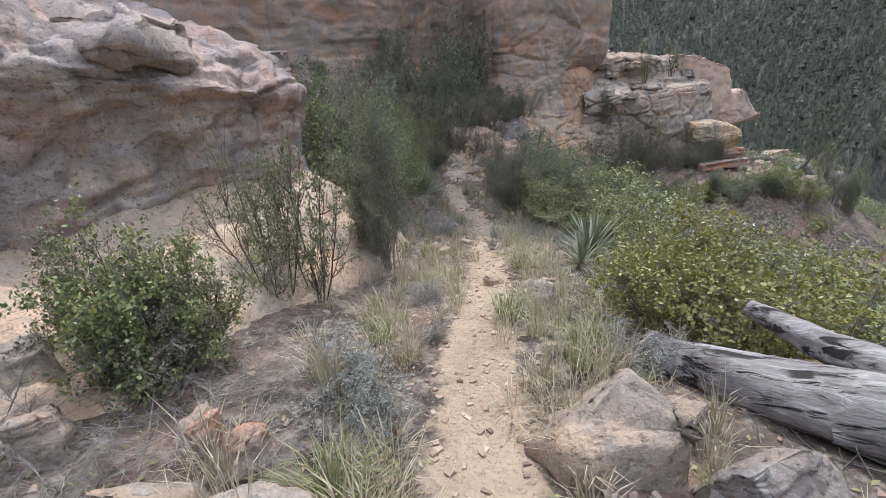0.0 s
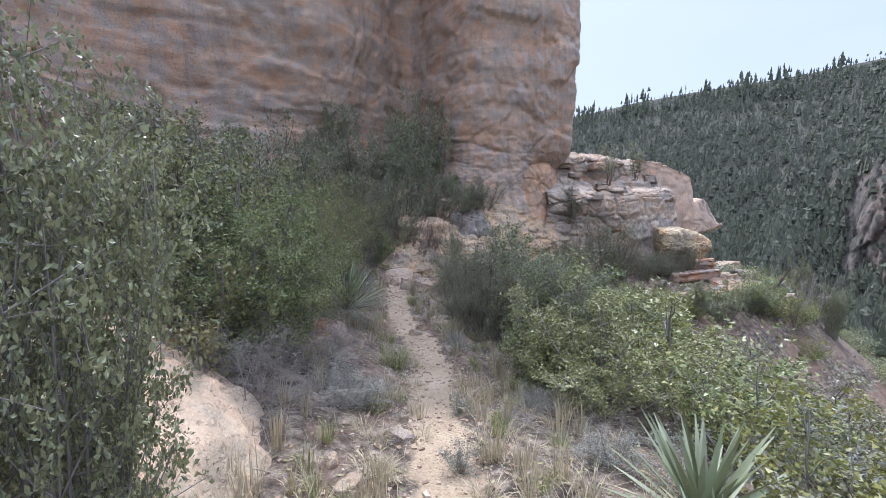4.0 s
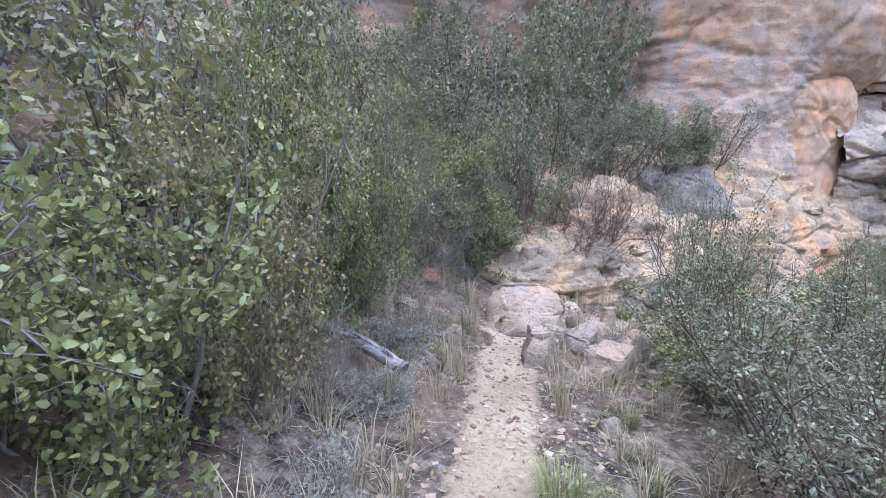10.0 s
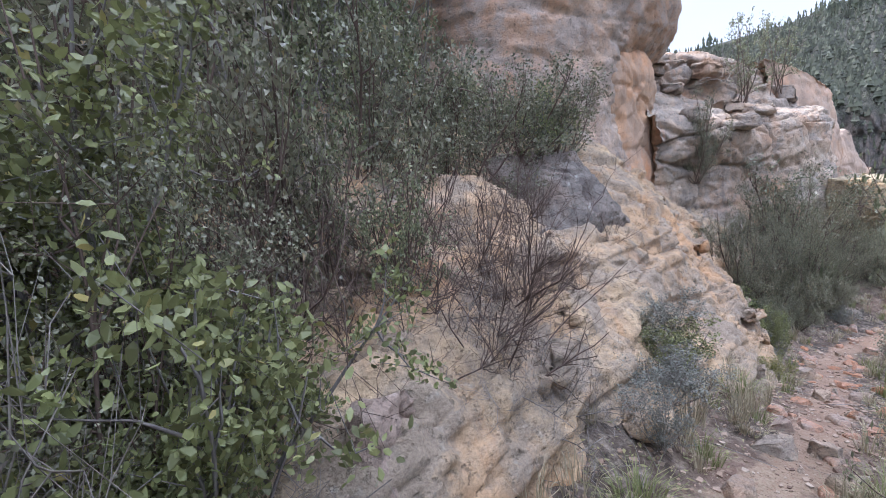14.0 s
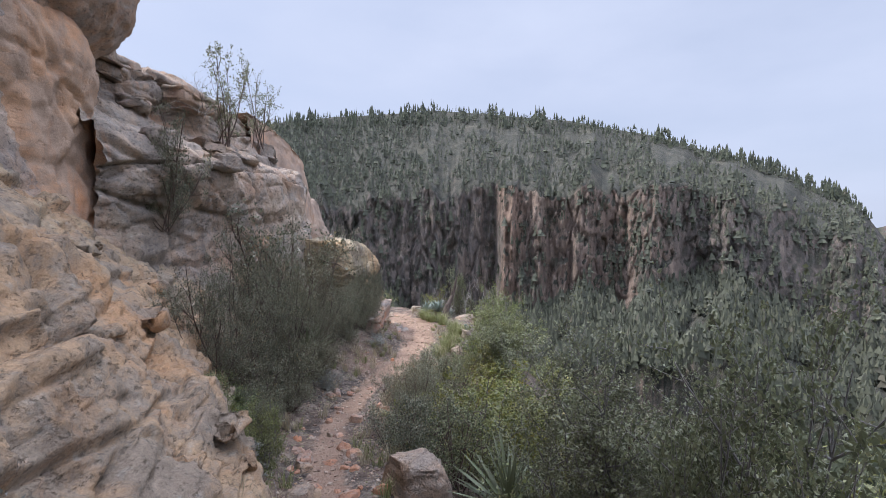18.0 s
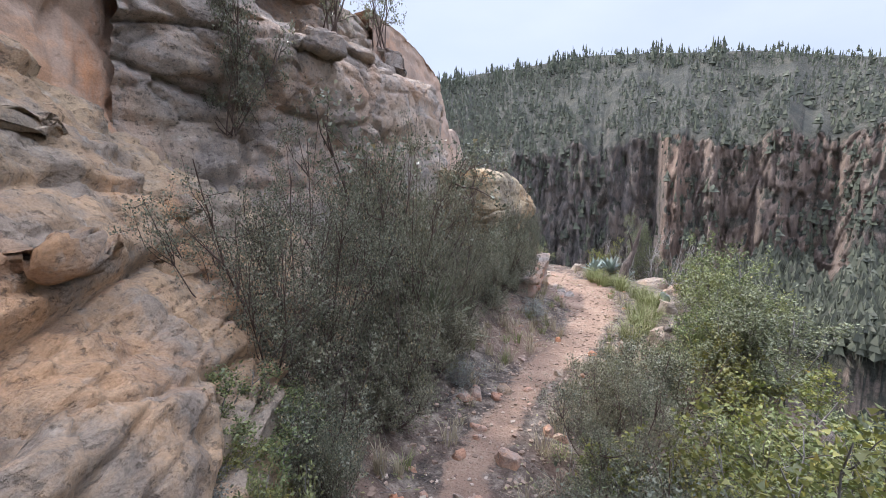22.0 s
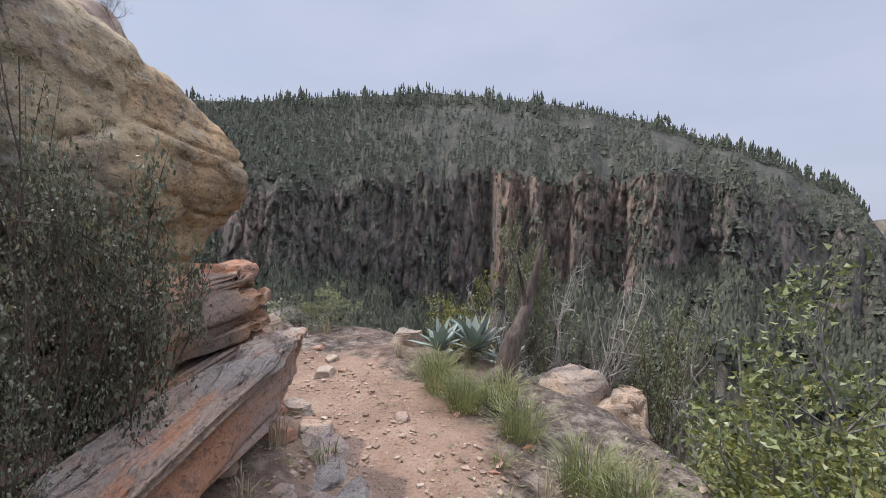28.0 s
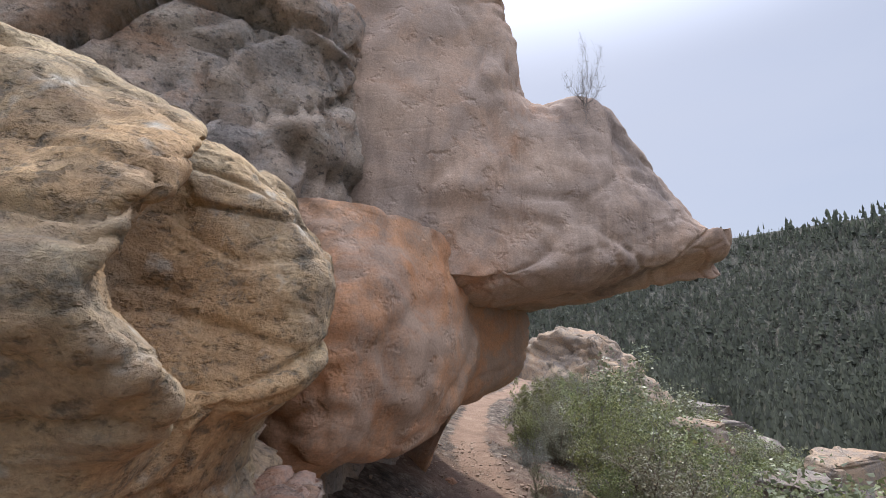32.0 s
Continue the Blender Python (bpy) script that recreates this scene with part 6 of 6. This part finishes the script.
boulders("orange sandstone rock in the litter", M_RED, "stone", 460,
         (-0.93, 1.42, 0.12, 0.1, 0.11, 15), (-1.12, 1.5, 0.08, 0.08, 0.09), (-0.66, 8.5, 0.25, 0.18, 0.13, 20), (-0.7, 8.0, 0.09, 0.07, 0.08),
         (3.05, 15.55, 0.22, 0.16, 0.16, 40), (-0.8, 14.95, 0.13, 0.12, 0.1), (0.25, 16.0, 0.25, 0.2, 0.24, 10, -2.5))
boulders("dark lichened rock beside the trail", M_DARKROCK, "stone", 480,
         (1.05, 1.22, 0.34, 0.2, 0.14, 0), (2.95, 15.2, 0.12, 0.1, 0.1), (11.9, 17.6, 0.2, 0.15, 0.12))
boulders("grey loose stone by the trail", M_BOULDER, "stone", 500,
         (-0.62, 2.2, 0.09, 0.06, 0.05), (0.35, 4.1, 0.12, 0.1, 0.07), (0.15, 6.4, 0.14, 0.1, 0.06), (0.85, 10.3, 0.2, 0.12, 0.07, 30), (-1.05, 14.1, 0.12, 0.12, 0.2),
         (-0.95, 13.6, 0.16, 0.13, 0.12), (-1.2, 13.85, 0.2, 0.14, 0.12, 40), (-0.8, 13.9, 0.13, 0.1, 0.08, 15), (-1.3, 13.4, 0.2, 0.16, 0.14), (0.45, 10.0, 0.13, 0.1, 0.06), (2.2, 16.0, 0.14, 0.1, 0.05, 20), (4.6, 17.1, 0.12, 0.09, 0.06, 60), (5.4, 17.75, 0.14, 0.1, 0.06), (2.9, 16.3, 0.2, 0.14, 0.06, 10), (-0.1, 14.0, 0.1, 0.08, 0.09), (15.2, 21.1, 0.14, 0.1, 0.03, 60), (14.8, 20.5, 0.2, 0.12, 0.03, 20), (15.1, 20.6, 0.13, 0.1, 0.03),
         (14.45, 22.0, 0.3, 0.16, 0.06, 70))
boulders("flat grey bedrock plate in the trail", M_LEDGE, "stone", 560,
         (13.35, 19.72, 0.3, 0.14, 0.05, 15, None, 0.9), (13.75, 20.05, 0.26, 0.16, 0.05, 30, None, 0.9), (14.05, 20.35, 0.22, 0.14, 0.05, 60, None, 0.9), (14.3, 20.75, 0.26, 0.13, 0.05, 40, None, 0.9), (13.1, 19.5, 0.25, 0.12, 0.05, 5, None, 0.9))
boulders("flat broken red sandstone slab at the foot of the beds", M_RED, "stone", 520,
         (13.55, 19.8, 0.3, 0.15, 0.05, 20, None, 0.85), (12.95, 19.62, 0.34, 0.16, 0.05, 10, None, 0.85), (13.95, 20.6, 0.3, 0.2, 0.05, 50, None, 0.8),
         (14.0, 21.35, 0.26, 0.16, 0.05, 20), (14.1, 21.75, 0.2, 0.14, 0.05, 70), (13.85, 21.65, 0.24, 0.18, 0.09, 10), (14.25, 21.55, 0.13, 0.1, 0.04), (13.95, 22.05, 0.22, 0.15, 0.07, 40), (14.15, 22.2, 0.14, 0.1, 0.05),
         (13.8, 21.25, 0.22, 0.16, 0.1, 60), (14.2, 21.15, 0.16, 0.12, 0.04, 30), (14.0, 22.5, 0.16, 0.12, 0.06, 80))


def ledge_stack(x, y, wide, deep, high, turn, seed):
    """A knoll of bedded sandstone on the slope: flat beds piled unevenly, each one a part."""
    rng = np.random.default_rng(seed)
    n = max(2, int(high / 0.4))
    top = new("sandstone_ledges")
    z = gz(x, y) - 0.3
    step = (high + 0.3) / n
    for i in range(n):
        s = 1.0 - 0.35 * i / n
        ob = blob_rock("rock_bed", (x + rng.normal(0, 0.1) * wide, y + rng.normal(0, 0.1) * deep, z + step * (i + 0.5)), (wide * s * rng.uniform(0.8, 1.1), deep * s * rng.uniform(0.8, 1.1), step * 0.6),
                       (M_CLAY, M_DARKROCK, M_DARKROCK)[int(rng.integers(3))], seed * 10 + i, "", turn + rng.normal(0, 12), [(*rng.normal(0, 1, 2), 0.1, rng.uniform(0.65, 0.9)) for _ in range(5)],
                       n=56, lump=0.08, lump_size=0.5, beds=0.05, bed_height=0.14, fine=0.04, squash=6, block=0.12, block_size=(0.7, 0.7, 0.4), joints=0.08)
        for key in ("label", "category"):
            if key in ob:
                del ob[key]
        ob.parent = top
    return tagged(top, "weathered bedded sandstone ledges on the brushy slope", "rock formation")


for i, (x, y, w, d, h, turn) in enumerate((
        (19.4, 27.4, 0.9, 0.7, 1.0, 10), (18.5, 25.2, 0.6, 0.5, 0.5, 40), (22.4, 28.2, 1.5, 1.1, 1.5, -10), (16.9, 22.9, 0.5, 0.4, 0.55, 20), (21.2, 25.0, 0.7, 0.6, 0.8, 60),
        (25.5, 33.0, 2.2, 1.5, 1.8, 0), (28.5, 36.0, 2.0, 1.6, 2.3, 30), (24.0, 38.5, 2.4, 1.2, 1.2, 15), (31.0, 41.0, 2.6, 1.6, 1.8, -20), (27.0, 46.0, 2.8, 1.4, 1.6, 10),
        (22.5, 30.5, 1.6, 1.1, 1.5, 20), (21.3, 27.6, 1.2, 0.9, 1.2, -15), (25.0, 30.0, 1.7, 1.2, 1.8, 40), (20.0, 31.5, 1.2, 0.8, 0.9, 5), (23.2, 26.6, 1.3, 1.0, 1.5, 70), (17.2, 24.2, 0.5, 0.35, 0.4, 80), (11.2, 13.5, 0.9, 0.4, 0.4, 20))):
    ledge_stack(x, y, w, d, h, turn, 540 + i)
blob_rock("rock_shoulder", (19.6, 38.5, -5.2), (3.0, 2.4, 2.6), M_CLAY, 620, "brown sandstone shoulder on the brushy slope", 15, cuts=((0.5, -0.5, 0.7, 0.7), (-0.6, -0.6, 0.5, 0.75), (0.8, 0.2, 0.5, 0.7)), n=120, lump=0.3, lump_size=1.2, beds=0.12,
          bed_height=0.5, fine=0.05, squash=4, block=0.25, block_size=(1.4, 1.4, 0.8), joints=0.12)


def loose_stones():
    """Single stones lying along the trail: tan ones at first, flat reddish slabs towards the bend."""
    rng = np.random.default_rng(77)
    for i in range(230):
        if i < 70:
            x, y = beside(rng, 2, 15, 0.22, 1.3)
        elif i < 110:
            x, y = beside(rng, 16, 24, 0.15, 0.7)
        elif i < 150:
            x, y = beside(rng, 24, 29, 0.3, 1.0)
        else:
            x, y = beside(rng, 16, 23, 0.0, 0.38)
        s = 0.03 + 0.09 * rng.random() ** 2
        late = i >= 70 and rng.random() < 0.75
        boulder(x, y, s * rng.uniform(0.8, 1.5), s * rng.uniform(0.7, 1.1), s * (rng.uniform(0.25, 0.5) if late else rng.uniform(0.45, 0.9)), M_RED if late else (M_CLAY, M_BOULDER, M_CLAY)[i % 3], 700 + i,
                "flat reddish sandstone chip on the trail's edge" if late else "loose tan stone beside the trail", rng.uniform(0, 180), name="stone", n=22)


loose_stones()


def rubble():
    """Red and grey plates fallen under the beds at the bend."""
    rng = np.random.default_rng(88)
    for i in range(46):
        k = rng.random()
        x, y = 13.45 + 0.75 * k + rng.normal(0, 0.16), 20.9 + 1.9 * rng.random()
        s = 0.05 + 0.12 * rng.random() ** 2
        boulder(x, y, s * rng.uniform(0.9, 1.6), s * rng.uniform(0.7, 1.1), s * rng.uniform(0.18, 0.4), (M_RED, M_RED, M_LEDGE, M_CLAY)[i % 4], 900 + i,
                "flat broken red sandstone slab at the foot of the beds" if i % 4 < 2 else "flat broken grey stone under the overhang", rng.uniform(0, 180), name="stone", n=22)


rubble()


def ledges_on(owner, count, keep, size, material, heading, seed):
    """Broken plates of rock standing out of a larger mass, as its parts."""
    rng = np.random.default_rng(seed)
    spots = np.array([v.co[:] for v in owner.data.vertices])
    spots = spots[keep(spots)]
    for i in range(count):
        x, y, z = spots[int(rng.integers(len(spots)))]
        k = rng.uniform(0.6, 1.3)
        ob = blob_rock("ledge", (x, y, z - 0.03), tuple(c * k * rng.uniform(0.8, 1.2) for c in size), material, seed * 50 + i, "", heading + rng.normal(0, 14),
                       [(*rng.normal(0, 1, 2), 0.15, rng.uniform(0.6, 0.9)) for _ in range(6)], n=44, lump=0.04, lump_size=0.3, beds=0.025, bed_height=0.06, fine=0.025, squash=6, block=0.06, block_size=(0.3, 0.3, 0.15), joints=0.04)
        if "category" in ob:
            del ob["category"]
        ob.parent = owner


ledges_on(bpy.data.objects["sandstone_bank"], 18, lambda p: (p[:, 2] > -3.6) & (p[:, 0] > 0.0) & (p[:, 0] < 7.0), (0.26, 0.15, 0.06), M_TAN, 25, 31)
ledges_on(bpy.data.objects["ledge_wall"], 16, lambda p: (p[:, 2] > -0.5) & (p[:, 2] < 1.2) & (p[:, 1] < 24.0), (0.5, 0.34, 0.13), M_LEDGE, 5, 32)
ledges_on(bpy.data.objects["rock_outcrop"], 4, lambda p: (p[:, 2] > 0.4) & (p[:, 1] > 0.5), (0.5, 0.35, 0.16), M_PINK, 60, 33)
# grey block against the cliff's foot
blob_rock("grey_boulder", (2.95, 19.0, -1.5), (0.85, 0.65, 0.55), M_DARKROCK, 610, "dark grey boulder at the foot of the cliff", 20,
          cuts=((0.6, -0.6, 0.5, 0.62), (-0.5, -0.7, 0.4, 0.7), (0.9, 0.1, 0.3, 0.75), (-0.2, -0.4, 0.9, 0.6)), n=110, lump=0.06, lump_size=0.4, fine=0.03, squash=4.5, block=0.06, block_size=(0.5, 0.5, 0.35), joints=0.03)


def prickly_pear(x, y):
    """A small cactus of two flat pads."""
    top = new("prickly_pear")
    top.matrix_basis = pose(x, y, gz(x, y), 0, 0, 40)
    for i, (dx, dz, tilt, k) in enumerate(((0, 0.09, 8, 1.0), (0.07, 0.2, -25, 0.8), (-0.06, 0.19, 30, 0.7))):
        u, v = np.meshgrid(np.linspace(0, 2 * math.pi, 20, endpoint=False), np.linspace(-math.pi / 2, math.pi / 2, 11), indexing="ij")
        wide = 0.075 * (1 + 0.18 * np.sin(v))
        V = np.stack([np.cos(v) * np.cos(u) * wide, np.cos(v) * np.sin(u) * 0.016, np.sin(v) * 0.1], 2).reshape(-1, 3) * k
        part("pad", mesh_of("pad", V, grid_faces(20, 11, True), M_AGAVE), top, "", pose(dx, 0, dz, 0, tilt, 20 * i))
    tagged(top, "small prickly pear cactus with flat green pads", "cactus")


prickly_pear(13.15, 17.85)


# ---- dead wood ----
def wood(name, lines, label, category, sides=18, seed=0, material=None):
    V, F = tubes(lines, sides)
    N = V - np.concatenate([np.tile(np.asarray(p), (sides, 1)) for p, r in lines])
    reach = np.linalg.norm(N, axis=1)
    N /= reach[:, None] + 1e-9
    grain = np.minimum(reach / 0.08, 1.3)
    V = V + N * (0.04 * fbm(V * np.array((3.0, 3.0, 8.0)), 4, seed) * grain)[:, None]
    return tagged(new(name, mesh_of(name, V, F, material or M_LOG)), label, category)


def curve(*pts, n=24):
    return catmull(np.array(pts, float), n)


wood("fallen_log", [
    (curve((2.9, 1.2, -1.5), (2.3, 1.42, -1.45), (1.8, 1.66, -1.46), (1.42, 1.98, -1.48), (1.12, 2.36, -1.46), n=60), np.linspace(0.31, 0.10, 60)),
    (curve((2.05, 1.55, -1.35), (1.9, 1.75, -1.28), (1.76, 1.98, -1.25), (1.62, 2.25, -1.2), n=60), np.linspace(0.13, 0.045, 60)),
    (curve((2.3, 1.42, -1.4), (1.95, 1.45, -1.42), (1.6, 1.6, -1.5), n=60), np.linspace(0.13, 0.05, 60)),
], "weathered grey dead trunk lying beside the trail", "log", seed=4)
_sz = gz(15.25, 18.84)
wood("dead_stump", [
    (curve((15.2, 18.9, _sz - 0.05), (15.25, 18.85, _sz + 0.3), (15.4, 18.72, _sz + 0.7), (15.5, 18.62, _sz + 1.25)), 0.10 - 0.085 * np.linspace(0, 1, 24) ** 1.5),
    (curve((15.38, 18.74, _sz + 0.6), (15.36, 18.78, _sz + 0.85), (15.3, 18.84, _sz + 1.08)), np.linspace(0.04, 0.008, 24)),
    (curve((15.22, 18.9, _sz + 0.08), (15.05, 19.05, _sz + 0.03), (14.9, 19.2, _sz - 0.03)), np.linspace(0.07, 0.02, 24)),
], "broken dark dead tree stump leaning at the trail's bend", "stump", seed=6, material=M_STUMP)
_lz = gz(-0.9, 12.9)
wood("driftwood", [
    (curve((-0.4, 12.6, _lz), (-0.75, 12.75, _lz + 0.1), (-1.05, 12.85, _lz + 0.12), (-1.3, 13.1, _lz + 0.2)), np.linspace(0.035, 0.055, 24)),
    (curve((-1.0, 12.83, _lz + 0.1), (-1.05, 12.9, _lz + 0.25), (-1.0, 12.95, _lz + 0.34)), np.linspace(0.045, 0.02, 24)),
], "pale grey dead branch lying on the litter", "branch", seed=9)
